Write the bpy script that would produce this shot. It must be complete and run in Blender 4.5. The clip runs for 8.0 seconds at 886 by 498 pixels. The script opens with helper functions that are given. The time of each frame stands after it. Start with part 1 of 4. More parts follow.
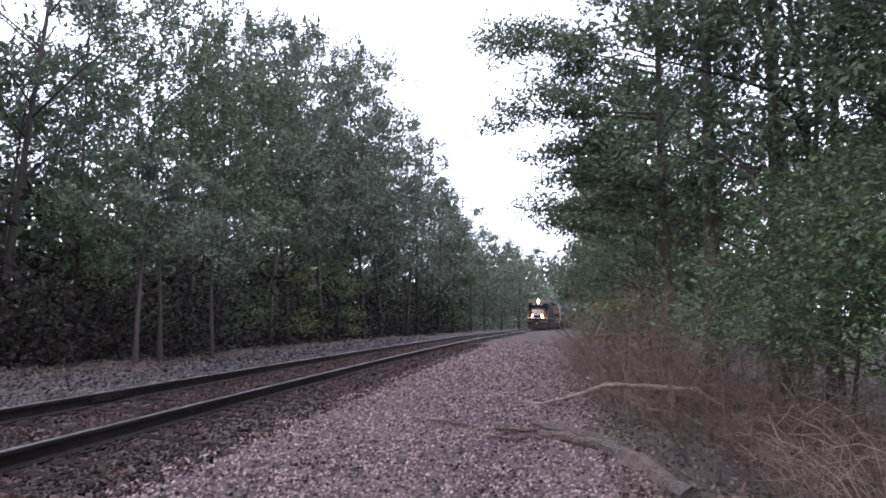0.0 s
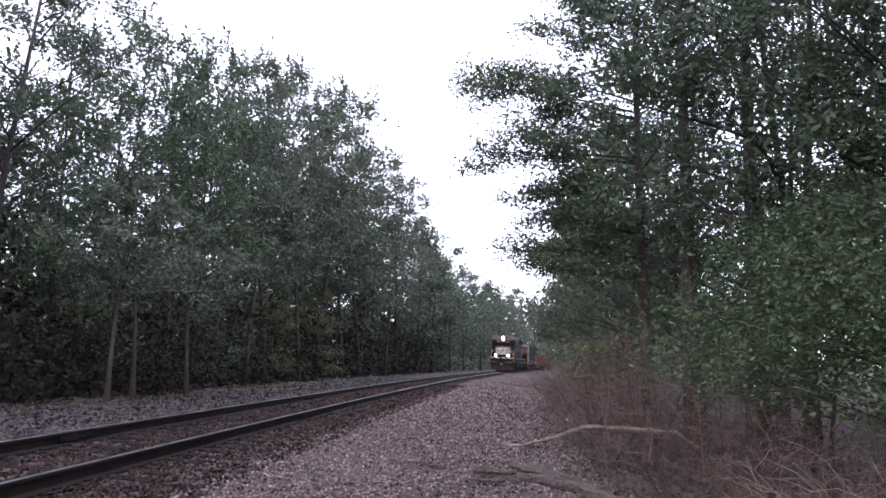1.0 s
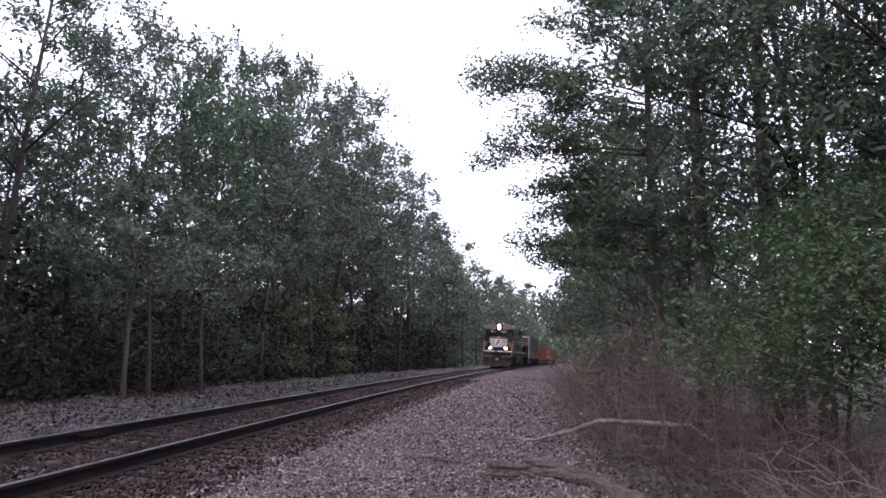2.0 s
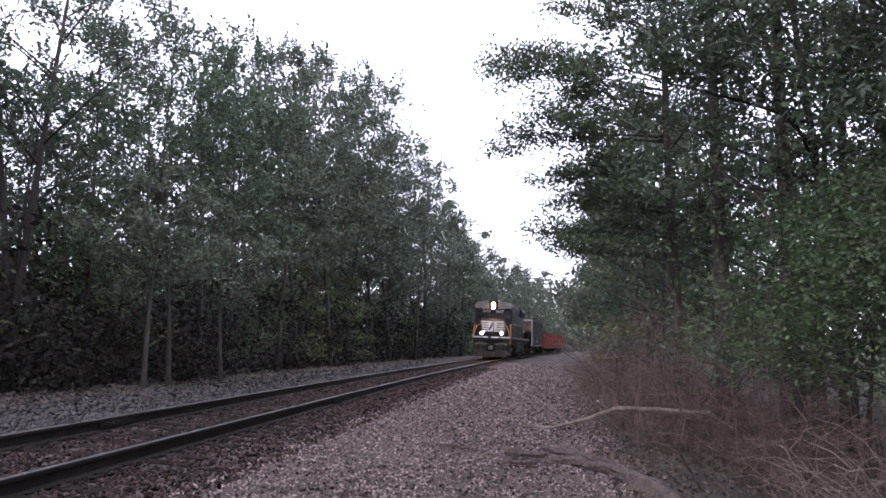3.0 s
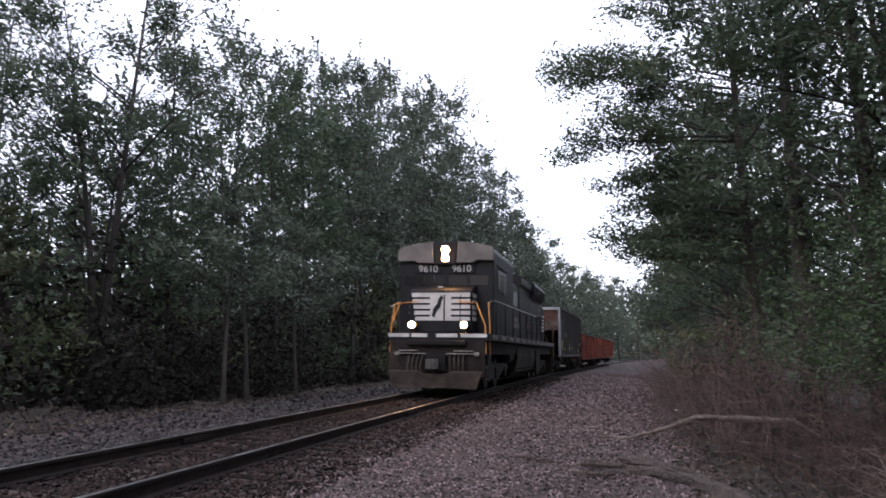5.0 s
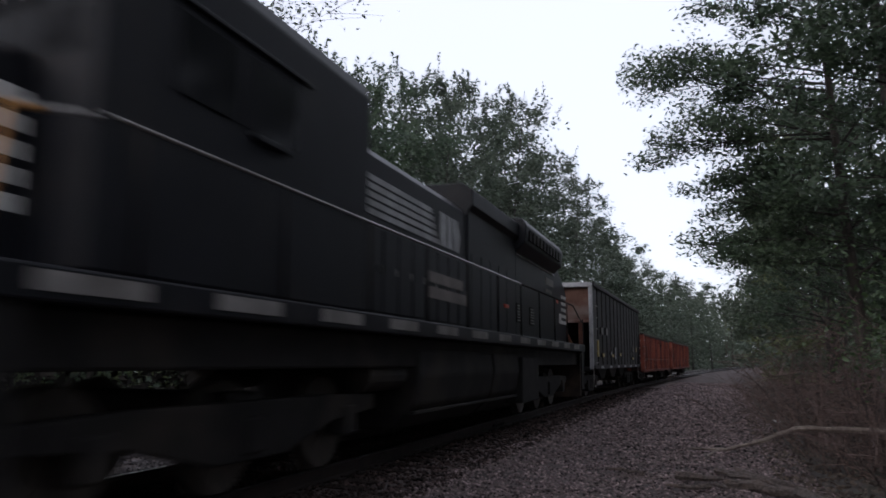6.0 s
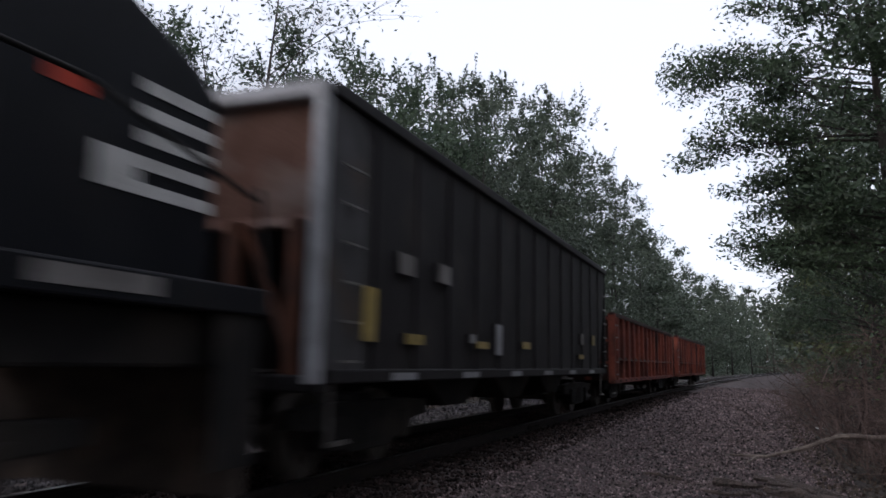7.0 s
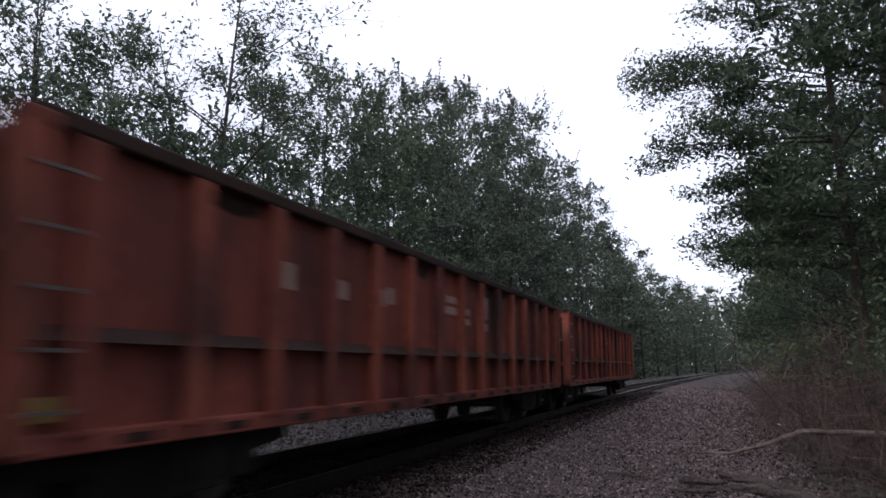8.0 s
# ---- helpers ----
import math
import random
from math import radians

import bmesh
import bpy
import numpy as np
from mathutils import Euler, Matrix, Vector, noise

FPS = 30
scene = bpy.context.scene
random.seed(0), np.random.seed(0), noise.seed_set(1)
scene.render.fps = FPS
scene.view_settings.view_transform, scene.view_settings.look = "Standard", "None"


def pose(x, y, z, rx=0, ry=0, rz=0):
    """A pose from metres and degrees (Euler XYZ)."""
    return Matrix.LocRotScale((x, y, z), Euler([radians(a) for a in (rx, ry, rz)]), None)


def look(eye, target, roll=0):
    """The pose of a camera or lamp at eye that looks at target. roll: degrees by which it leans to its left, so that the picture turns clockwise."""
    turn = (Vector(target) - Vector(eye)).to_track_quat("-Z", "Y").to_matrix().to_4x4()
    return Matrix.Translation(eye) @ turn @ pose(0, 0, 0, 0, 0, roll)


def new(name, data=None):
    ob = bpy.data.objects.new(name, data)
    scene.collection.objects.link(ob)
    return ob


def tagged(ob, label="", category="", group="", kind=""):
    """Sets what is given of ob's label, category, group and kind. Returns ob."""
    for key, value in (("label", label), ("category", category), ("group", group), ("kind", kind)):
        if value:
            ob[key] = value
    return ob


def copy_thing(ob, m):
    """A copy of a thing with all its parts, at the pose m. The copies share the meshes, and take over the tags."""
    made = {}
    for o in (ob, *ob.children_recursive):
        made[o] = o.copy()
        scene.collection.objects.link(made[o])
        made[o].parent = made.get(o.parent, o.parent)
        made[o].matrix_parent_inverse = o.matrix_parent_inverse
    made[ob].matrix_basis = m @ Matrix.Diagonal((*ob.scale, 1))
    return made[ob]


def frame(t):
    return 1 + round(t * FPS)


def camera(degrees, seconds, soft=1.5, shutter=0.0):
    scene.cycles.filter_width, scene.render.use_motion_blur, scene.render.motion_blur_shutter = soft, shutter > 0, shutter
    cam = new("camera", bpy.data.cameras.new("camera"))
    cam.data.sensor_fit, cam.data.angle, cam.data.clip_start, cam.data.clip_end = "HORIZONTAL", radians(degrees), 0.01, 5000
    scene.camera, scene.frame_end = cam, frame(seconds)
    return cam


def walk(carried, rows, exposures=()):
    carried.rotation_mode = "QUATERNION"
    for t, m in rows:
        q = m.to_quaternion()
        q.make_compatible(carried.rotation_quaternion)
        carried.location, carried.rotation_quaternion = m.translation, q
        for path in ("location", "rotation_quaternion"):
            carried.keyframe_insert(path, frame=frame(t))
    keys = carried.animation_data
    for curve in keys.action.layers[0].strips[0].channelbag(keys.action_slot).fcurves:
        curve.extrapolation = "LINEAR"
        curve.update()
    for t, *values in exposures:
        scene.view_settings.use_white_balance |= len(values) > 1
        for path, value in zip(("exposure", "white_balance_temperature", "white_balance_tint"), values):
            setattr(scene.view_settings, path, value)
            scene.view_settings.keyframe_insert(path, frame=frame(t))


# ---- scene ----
# World: x to the right of the track, y along it, z up from the rail tops; the eye stands beside the curve.
cam = camera(60.3, 8.0, soft=1.65, shutter=0.42)
EYE = (0.0, 0.0, 1.025)
PATH = [(0.0, 6.4, 5.5, -0.0), (0.5, 5.07, 7.49, -0.1), (1.0, 4.81, 8.47, -0.55), (1.5, 5.16, 8.43, -0.28), (3.0, 7.04, 7.24, 0.18),
        (3.5, 7.6, 7.14, 0.32), (4.0, 8.48, 7.13, 0.56), (4.2, 8.91, 7.11, 0.66), (5.3, 13.96, 8.54, 1.63), (5.5, 15.08, 8.62, 1.72),
        (6.0, 18.7, 9.13, 1.83), (6.5, 21.2, 9.39, 1.63), (7.0, 21.29, 9.25, 0.97), (7.5, 19.29, 9.47, 1.17), (8.0, 18.91, 9.51, 2.15)]
EXPOSURES = [(0.0, 0.85, 5950, 22), (1.5, 0.55, 5950, 22), (4.2, 0.5, 6000, 22), (5.3, -0.3, 6000, 15), (6.1, -0.66, 6050, 13), (7.0, -0.58, 6050, 13), (8.0, -0.42, 6050, 15)]
walk(cam, [(t, pose(*EYE, 90 + pitch, roll, yaw)) for t, yaw, pitch, roll in PATH], EXPOSURES)

# ---- light: dusk under a thin bright overcast ----
world = bpy.data.worlds.new("world")
scene.world = world
world.use_nodes = True
wn, wl = world.node_tree.nodes, world.node_tree.links
sky = wn.new("ShaderNodeTexSky")
sky.sky_type = "NISHITA"
sky.sun_disc = False
sky.sun_elevation, sky.sun_rotation = radians(28), radians(200)
sky.dust_density = 3.0
sky_part = wn.new("ShaderNodeBackground")
sky_part.inputs["Strength"].default_value = 0.05
cloud_part = wn.new("ShaderNodeBackground")
cloud_part.inputs["Color"].default_value = (0.94, 0.945, 1.0, 1)
cloud_part.inputs["Strength"].default_value = 1.55
both = wn.new("ShaderNodeAddShader")
wl.new(sky.outputs["Color"], sky_part.inputs["Color"])
wl.new(sky_part.outputs[0], both.inputs[0])
wl.new(cloud_part.outputs[0], both.inputs[1])
wl.new(both.outputs[0], wn["World Output"].inputs["Surface"])
sun_data = bpy.data.lights.new("sun", "SUN")
sun_data.energy, sun_data.angle, sun_data.color = 0.5, radians(20), (1.0, 0.95, 0.9)
sun = new("sun", sun_data)
sun.matrix_world = look((0, 0, 50), (17, 47, 23))


# ---- materials ----
def material(name, base, second=None, scale=8.0, rough=0.8, metal=0.0, bump=0.0, fine=60.0, island=0.0, stain=None, stain_scale=1.2,
             stain_lo=0.5, stain_hi=0.7, emit=0.0, coords="Object", stretch=(1, 1, 1), spec=0.5):
    """Two scales of variation: a broad noise between two colours, a fine grain, and optional stains of a third colour."""
    m = bpy.data.materials.new(name)
    m.use_nodes = True
    n, l = m.node_tree.nodes, m.node_tree.links
    shader = n["Principled BSDF"]
    shader.inputs["Roughness"].default_value, shader.inputs["Metallic"].default_value = rough, metal
    shader.inputs["Specular IOR Level"].default_value = spec
    tc = n.new("ShaderNodeTexCoord")
    mapping = n.new("ShaderNodeMapping")
    mapping.inputs["Scale"].default_value = stretch
    l.new(tc.outputs[coords], mapping.inputs["Vector"])

    def noise_at(size, detail=4.0):
        t = n.new("ShaderNodeTexNoise")
        t.inputs["Scale"].default_value, t.inputs["Detail"].default_value = size, detail
        l.new(mapping.outputs[0], t.inputs["Vector"])
        return t

    def mix(kind, fac, a, b):
        x = n.new("ShaderNodeMix")
        x.data_type, x.blend_type = "RGBA", kind
        for value, slot in ((fac, 0), (a, 6), (b, 7)):
            if isinstance(value, bpy.types.NodeSocket):
                l.new(value, x.inputs[slot])
            else:
                x.inputs[slot].default_value = value if slot == 0 else (*value, 1)
        return x.outputs[2]

    second = second or tuple(c * 0.6 for c in base)
    ramp = n.new("ShaderNodeValToRGB")
    ramp.color_ramp.elements[0].position, ramp.color_ramp.elements[1].position = 0.35, 0.68
    ramp.color_ramp.elements[0].color, ramp.color_ramp.elements[1].color = (*second, 1), (*base, 1)
    l.new(noise_at(scale).outputs["Fac"], ramp.inputs[0])
    colour = ramp.outputs[0]
    grain = noise_at(fine, 3.0)
    gr = n.new("ShaderNodeMapRange")
    gr.inputs["From Min"].default_value, gr.inputs["From Max"].default_value = 0.3, 0.7
    gr.inputs["To Min"].default_value, gr.inputs["To Max"].default_value = 0.72, 1.15
    l.new(grain.outputs["Fac"], gr.inputs["Value"])
    colour = mix("MULTIPLY", 1.0, colour, gr.outputs[0])
    if stain:
        sr = n.new("ShaderNodeMapRange")
        sr.inputs["From Min"].default_value, sr.inputs["From Max"].default_value = stain_lo, stain_hi
        l.new(noise_at(stain_scale, 6.0).outputs["Fac"], sr.inputs["Value"])
        colour = mix("MIX", sr.outputs[0], colour, stain)
    if island:
        geo = n.new("ShaderNodeNewGeometry")
        ir = n.new("ShaderNodeMapRange")
        ir.inputs["To Min"].default_value, ir.inputs["To Max"].default_value = 1 - island, 1 + island
        l.new(geo.outputs["Random Per Island"], ir.inputs["Value"])
        colour = mix("MULTIPLY", 1.0, colour, ir.outputs[0])
    l.new(colour, shader.inputs["Base Color"])
    if bump:
        b = n.new("ShaderNodeBump")
        b.inputs["Strength"].default_value, b.inputs["Distance"].default_value = bump, 0.02
        l.new(grain.outputs["Fac"], b.inputs["Height"])
        l.new(b.outputs[0], shader.inputs["Normal"])
    if emit:
        shader.inputs["Emission Color"].default_value = (*base, 1)
        shader.inputs["Emission Strength"].default_value = emit
    return m


def leaf_material(name, base, second, island=0.45):
    m = material(name, base, second, scale=0.35, rough=0.55, fine=3.0, island=island)
    n, l = m.node_tree.nodes, m.node_tree.links
    shader = n["Principled BSDF"]
    through_leaf = n.new("ShaderNodeBsdfTranslucent")
    l.new(shader.inputs["Base Color"].links[0].from_socket, through_leaf.inputs["Color"])
    mixer = n.new("ShaderNodeMixShader")
    mixer.inputs[0].default_value = 0.3
    l.new(shader.outputs[0], mixer.inputs[1])
    l.new(through_leaf.outputs[0], mixer.inputs[2])
    l.new(mixer.outputs[0], n["Material Output"].inputs["Surface"])
    return m


M = {
    "ballast": material("ballast", (0.085, 0.067, 0.065), (0.045, 0.035, 0.034), 0.8, 0.9, bump=1.0, fine=22, stain=(0.09, 0.068, 0.06), spec=0.2),
    "stone": material("stone", (0.23, 0.176, 0.174), (0.062, 0.046, 0.046), 9, 0.85, island=1.0, spec=0.25),
    # toned darker than the stones on the near side
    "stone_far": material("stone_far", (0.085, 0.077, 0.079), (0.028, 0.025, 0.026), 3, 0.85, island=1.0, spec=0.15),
    "edge_white": material("dirty_white", (0.22, 0.205, 0.195), (0.12, 0.11, 0.103), 3, 0.6, stain=(0.09, 0.08, 0.07)),
    "stone_dark": material("stone_dark", (0.06, 0.042, 0.038), (0.018, 0.013, 0.012), 3, 0.9, island=1.0, spec=0.1),
    "soil": material("soil", (0.052, 0.04, 0.034), (0.022, 0.017, 0.015), 1.1, 0.95, bump=0.8, fine=14, stain=(0.045, 0.046, 0.026)),
    "litter": material("litter", (0.115, 0.088, 0.07), (0.055, 0.042, 0.034), 2.5, 0.95, island=0.5),
    "rail": material("rail_rust", (0.026, 0.019, 0.017), (0.013, 0.01, 0.01), 4, 0.75, metal=0.2, fine=40, spec=0.25),
    "rail_head": material("rail_head", (0.45, 0.44, 0.43), (0.3, 0.28, 0.27), 6, 0.28, metal=1.0),
    "tie": material("tie_wood", (0.03, 0.021, 0.018), (0.013, 0.01, 0.009), 6, 0.95, bump=0.6, fine=30, stretch=(1, 6, 1), spec=0.08),
    "bark": material("bark", (0.062, 0.052, 0.045), (0.028, 0.024, 0.021), 3, 0.95, bump=0.9, fine=14, stretch=(1, 1, 0.25)),
    "bark_pale": material("bark_pale", (0.064, 0.055, 0.047), (0.03, 0.026, 0.023), 4, 0.9, bump=0.5, fine=18, stretch=(1, 1, 0.3)),
    "twig": material("twig", (0.145, 0.1, 0.087), (0.066, 0.045, 0.04), 2, 0.9, island=0.5),
    "twig_pale": material("twig_pale", (0.25, 0.2, 0.175), (0.14, 0.105, 0.09), 2, 0.9, island=0.45),
    # brown brush, darkened so its colour carries the shade under the canopy
    "brush_shade": material("brush_shade", (0.036, 0.031, 0.026), (0.018, 0.016, 0.014), 1.5, 0.9, island=0.5, spec=0.2),
    "log": material("log_wood", (0.135, 0.108, 0.096), (0.042, 0.031, 0.027), 7, 0.95, bump=1.0, fine=40, stretch=(4, 4, 4), stain=(0.12, 0.09, 0.075)),
    "branch_pale": material("bleached_branch", (0.235, 0.19, 0.165), (0.095, 0.073, 0.062), 7, 0.9, bump=0.7, fine=40),
    "leaf": leaf_material("leaf", (0.08, 0.115, 0.062), (0.052, 0.08, 0.046)),
    # paler and greyer than leaf: distance haze is put into the colour
    "leaf_haze": leaf_material("leaf_haze", (0.1, 0.122, 0.083), (0.066, 0.09, 0.06)),
    "leaf_warm": leaf_material("leaf_warm", (0.135, 0.15, 0.065), (0.085, 0.11, 0.048)),
    "leaf_bright": leaf_material("leaf_bright", (0.075, 0.115, 0.042), (0.042, 0.075, 0.03)),
    "black": material("loco_black", (0.0105, 0.0112, 0.0148), (0.007, 0.0073, 0.0098), 1.5, 0.5, stain=(0.017, 0.016, 0.0165), stain_lo=0.55, stain_hi=0.85, spec=0.18),
    "under": material("underframe", (0.016, 0.0148, 0.0145), (0.009, 0.0082, 0.0082), 3, 0.8, spec=0.2, stain=(0.032, 0.027, 0.023)),
    "pilot": material("pilot_dirt", (0.075, 0.058, 0.05), (0.035, 0.028, 0.025), 3.5, 0.8, spec=0.25, stain=(0.12, 0.085, 0.065)),
    "pilot_dark": material("pilot_grime", (0.032, 0.026, 0.023), (0.016, 0.013, 0.012), 3.5, 0.85, spec=0.15, stain=(0.06, 0.044, 0.035)),
    "white": material("white_paint", (0.6, 0.59, 0.57), (0.44, 0.43, 0.41), 2.5, 0.5),
    # duller than the white on the nose
    "hood_white": material("hood_white", (0.34, 0.34, 0.34), (0.22, 0.22, 0.225), 2.5, 0.55, stain=(0.12, 0.115, 0.11)),
    # grey for the glare on the fascia, and for the lettering bars
    "glare_letter_grey": material("glare_and_letter_grey", (0.18, 0.155, 0.14), (0.11, 0.095, 0.088), 2, 0.65),
    "yellow": material("yellow_rail", (0.6, 0.28, 0.055), (0.42, 0.19, 0.04), 6, 0.5),
    "glass": material("cab_glass", (0.012, 0.012, 0.014), (0.008, 0.008, 0.01), 2, 0.12, spec=0.18),
    "lamp": material("headlamp_glow", (1.0, 0.5, 0.16), (1.0, 0.5, 0.16), 2, 0.3, emit=350.0),
    "red_lens": material("red_lens", (0.5, 0.05, 0.02), (0.4, 0.04, 0.02), 4, 0.4),
    "steel": material("steel", (0.3, 0.29, 0.28), (0.18, 0.17, 0.16), 5, 0.4, metal=0.8),
    "wheel": material("wheel", (0.09, 0.075, 0.065), (0.05, 0.045, 0.04), 5, 0.7, metal=0.4),
    "hopper": material("hopper_black", (0.022, 0.02, 0.021), (0.014, 0.012, 0.013), 1.2, 0.65, spec=0.25, stain=(0.045, 0.036, 0.032), stain_lo=0.55, stain_hi=0.9),
    "hopper_end": material("hopper_rust", (0.24, 0.13, 0.1), (0.15, 0.075, 0.055), 1.6, 0.8, stain=(0.32, 0.27, 0.25), stain_scale=0.9),
    "galv": material("galvanised", (0.4, 0.4, 0.42), (0.26, 0.26, 0.27), 3, 0.5, metal=0.3),
    "red": material("gondola_red", (0.26, 0.072, 0.05), (0.125, 0.034, 0.027), 1.3, 0.75, spec=0.25, stain=(0.045, 0.022, 0.02), stain_scale=1.7, stain_lo=0.5, stain_hi=0.7, fine=18, stretch=(1, 1, 0.35)),
    "red_edge": material("gondola_orange", (0.34, 0.095, 0.058), (0.2, 0.05, 0.033), 2, 0.75, spec=0.25, stain=(0.09, 0.034, 0.026), stain_scale=2.2, fine=30, stretch=(1, 1, 0.4)),
    # soot on the walls; also the painted shade of the sill's pockets
    "soot": material("soot_and_shade", (0.045, 0.024, 0.021), (0.024, 0.014, 0.013), 3, 0.85, spec=0.15),
    "reflector": material("yellow_reflector", (0.4, 0.29, 0.08), (0.26, 0.19, 0.06), 5, 0.4),
}


# ---- building helpers ----
def mesh_object(name, verts, faces, mat, parent=None, label="", smooth=False):
    me = bpy.data.meshes.new(name)
    me.from_pydata([tuple(v) for v in verts], [], [tuple(f) for f in faces])
    for one in (mat if isinstance(mat, (list, tuple)) else [mat]):
        me.materials.append(one)
    if smooth:
        me.polygons.foreach_set("use_smooth", [True] * len(me.polygons))
    me.update()
    ob = new(name, me)
    ob.parent = parent
    return tagged(ob, label)


def part(name, bm, mat, parent=None, label="", smooth=False):
    me = bpy.data.meshes.new(name)
    bm.to_mesh(me)
    bm.free()
    me.materials.append(mat)
    if smooth:
        me.polygons.foreach_set("use_smooth", [True] * len(me.polygons))
    ob = new(name, me)
    ob.parent = parent
    return tagged(ob, label)


def box(x0, x1, y0, y1, z0, z1, bevel=0.0, bm=None):
    bm = bm or bmesh.new()
    made = bmesh.ops.create_cube(bm, size=1.0, matrix=Matrix.LocRotScale(((x0 + x1) / 2, (y0 + y1) / 2, (z0 + z1) / 2), None, (x1 - x0, y1 - y0, z1 - z0)))
    if bevel:
        edges = {e for v in made["verts"] for e in v.link_edges}
        bmesh.ops.bevel(bm, geom=list(edges), offset=bevel, segments=2, affect="EDGES", profile=0.5)
    return bm


def prism(points, axis, a, b, bevel=0.0, bm=None):
    """A polygon drawn in the two axes other than `axis`, drawn out from a to b."""
    bm = bm or bmesh.new()

    def at(p, w):
        return {"x": (w, p[0], p[1]), "y": (p[0], w, p[1]), "z": (p[0], p[1], w)}[axis]
    va = [bm.verts.new(at(p, a)) for p in points]
    vb = [bm.verts.new(at(p, b)) for p in points]
    count = len(points)
    faces = [bm.faces.new(va[::-1]), bm.faces.new(vb)]
    for i in range(count):
        faces.append(bm.faces.new((va[i], va[(i + 1) % count], vb[(i + 1) % count], vb[i])))
    bmesh.ops.recalc_face_normals(bm, faces=faces)
    if bevel:
        bmesh.ops.bevel(bm, geom=list({e for f in faces for e in f.edges}), offset=bevel, segments=2, affect="EDGES", profile=0.5)
    return bm


def cylinder(p, q, radius, sides=16, bm=None, radius2=None):
    bm = bm or bmesh.new()
    p, q = Vector(p), Vector(q)
    m = Matrix.Translation((p + q) / 2) @ (q - p).to_track_quat("Z", "Y").to_matrix().to_4x4()
    bmesh.ops.create_cone(bm, cap_ends=True, segments=sides, radius1=radius, radius2=radius if radius2 is None else radius2, depth=(q - p).length, matrix=m)
    return bm


def tube(points, radii, sides=6):
    """Vertices and faces of a bent, tapered tube."""
    verts, faces = [], []
    pts = [Vector(p) for p in points]
    for i, p in enumerate(pts):
        way = (pts[min(i + 1, len(pts) - 1)] - pts[max(i - 1, 0)]).normalized()
        side = way.orthogonal().normalized() if abs(way.z) > 0.9 else way.cross(Vector((0, 0, 1))).normalized()
        up = side.cross(way)
        for k in range(sides):
            a = 2 * math.pi * k / sides
            verts.append(p + radii[i] * (math.cos(a) * side + math.sin(a) * up))
    for i in range(len(pts) - 1):
        for k in range(sides):
            a, b = i * sides + k, i * sides + (k + 1) % sides
            faces.append((a, b, b + sides, a + sides))
    faces.append(tuple(range(sides))[::-1])
    faces.append(tuple(range((len(pts) - 1) * sides, len(pts) * sides)))
    return verts, faces


def joined(pieces):
    verts, faces = [], []
    for v, f in pieces:
        base = len(verts)
        verts += list(v)
        faces += [tuple(i + base for i in g) for g in f]
    return verts, faces


# ---- the track: straight past the eye, then a long bend to the right, canted inwards ----
OFFSET, CANT, BEND, BEND_START = 5.18, 4.27, 0.00102, 8.0


def line_at(s):
    """Centre of the track s metres ahead, and its turn to the right in radians."""
    if s < BEND_START:
        return -OFFSET, s, 0.0
    a = (s - BEND_START) * BEND
    return -OFFSET + (1 - math.cos(a)) / BEND, BEND_START + math.sin(a) / BEND, a


def on_track(s, lateral=0.0, z=0.0, level=False):
    x, y, a = line_at(s)
    c = 0.0 if level else radians(CANT)
    across, up = lateral * math.cos(c) + z * math.sin(c), z * math.cos(c) - lateral * math.sin(c)
    return (x + across * math.cos(a), y - across * math.sin(a), up)


def track_pose(s):
    x, y, a = line_at(s)
    return pose(x, y, 0, 0, CANT, -math.degrees(a))


def track_coords(x, y):
    """Arrays of lateral offset and distance along the track for places on the plan."""
    radius = 1 / BEND
    bx, by = radius - (x + OFFSET), y - BEND_START
    straight = y < BEND_START
    lat = np.where(straight, x + OFFSET, radius - np.hypot(bx, by))
    along = np.where(straight, y, BEND_START + np.arctan2(by, bx) * radius)
    return lat, along


PROFILE_AT = (-80, -30, -14, -10.5, -8.6, -7.2, -6.0, -3.6, -1.9, -1.4, 1.35, 1.7, 2.6, 5.2, 6.3, 7.0, 7.9, 9.5, 12, 30, 80)
PROFILE_Z = (-0.3, -0.4, -0.6, -0.62, -0.45, -0.42, -0.5, -0.4, -0.11, -0.088, -0.29, -0.303, -0.38, -0.52, -0.62, -0.95, -1.15, -1.1, -0.8, -0.5, -0.3)


def lumps(x, y):
    return (0.5 * np.sin(x * 1.7 + 1.3 * np.sin(y * 0.9)) * np.sin(y * 1.3 + 0.7 * np.sin(x * 2.1)) + 0.5 * np.sin(x * 4.1 + y * 2.3) * np.sin(y * 3.7 - x * 1.9))


def ground_z(x, y):
    x, y = np.asarray(x, float), np.asarray(y, float)
    lat, along = track_coords(x, y)
    z = np.interp(lat, PROFILE_AT, PROFILE_Z)
    rough = np.interp(np.abs(lat), (0, 1.4, 2.0, 6, 9, 30), (0.008, 0.01, 0.025, 0.05, 0.12, 0.2))
    heap = 0.18 * np.exp(-((lat + 9.6) / 1.2) ** 2) * (0.5 + 0.5 * np.sin(along * 0.55 + 0.6))
    heap = heap + 0.5 * np.exp(-((lat + 10.9) / 1.6) ** 2 - ((along - 19.0) / 1.8) ** 2)
    return z + rough * lumps(x, y) + heap


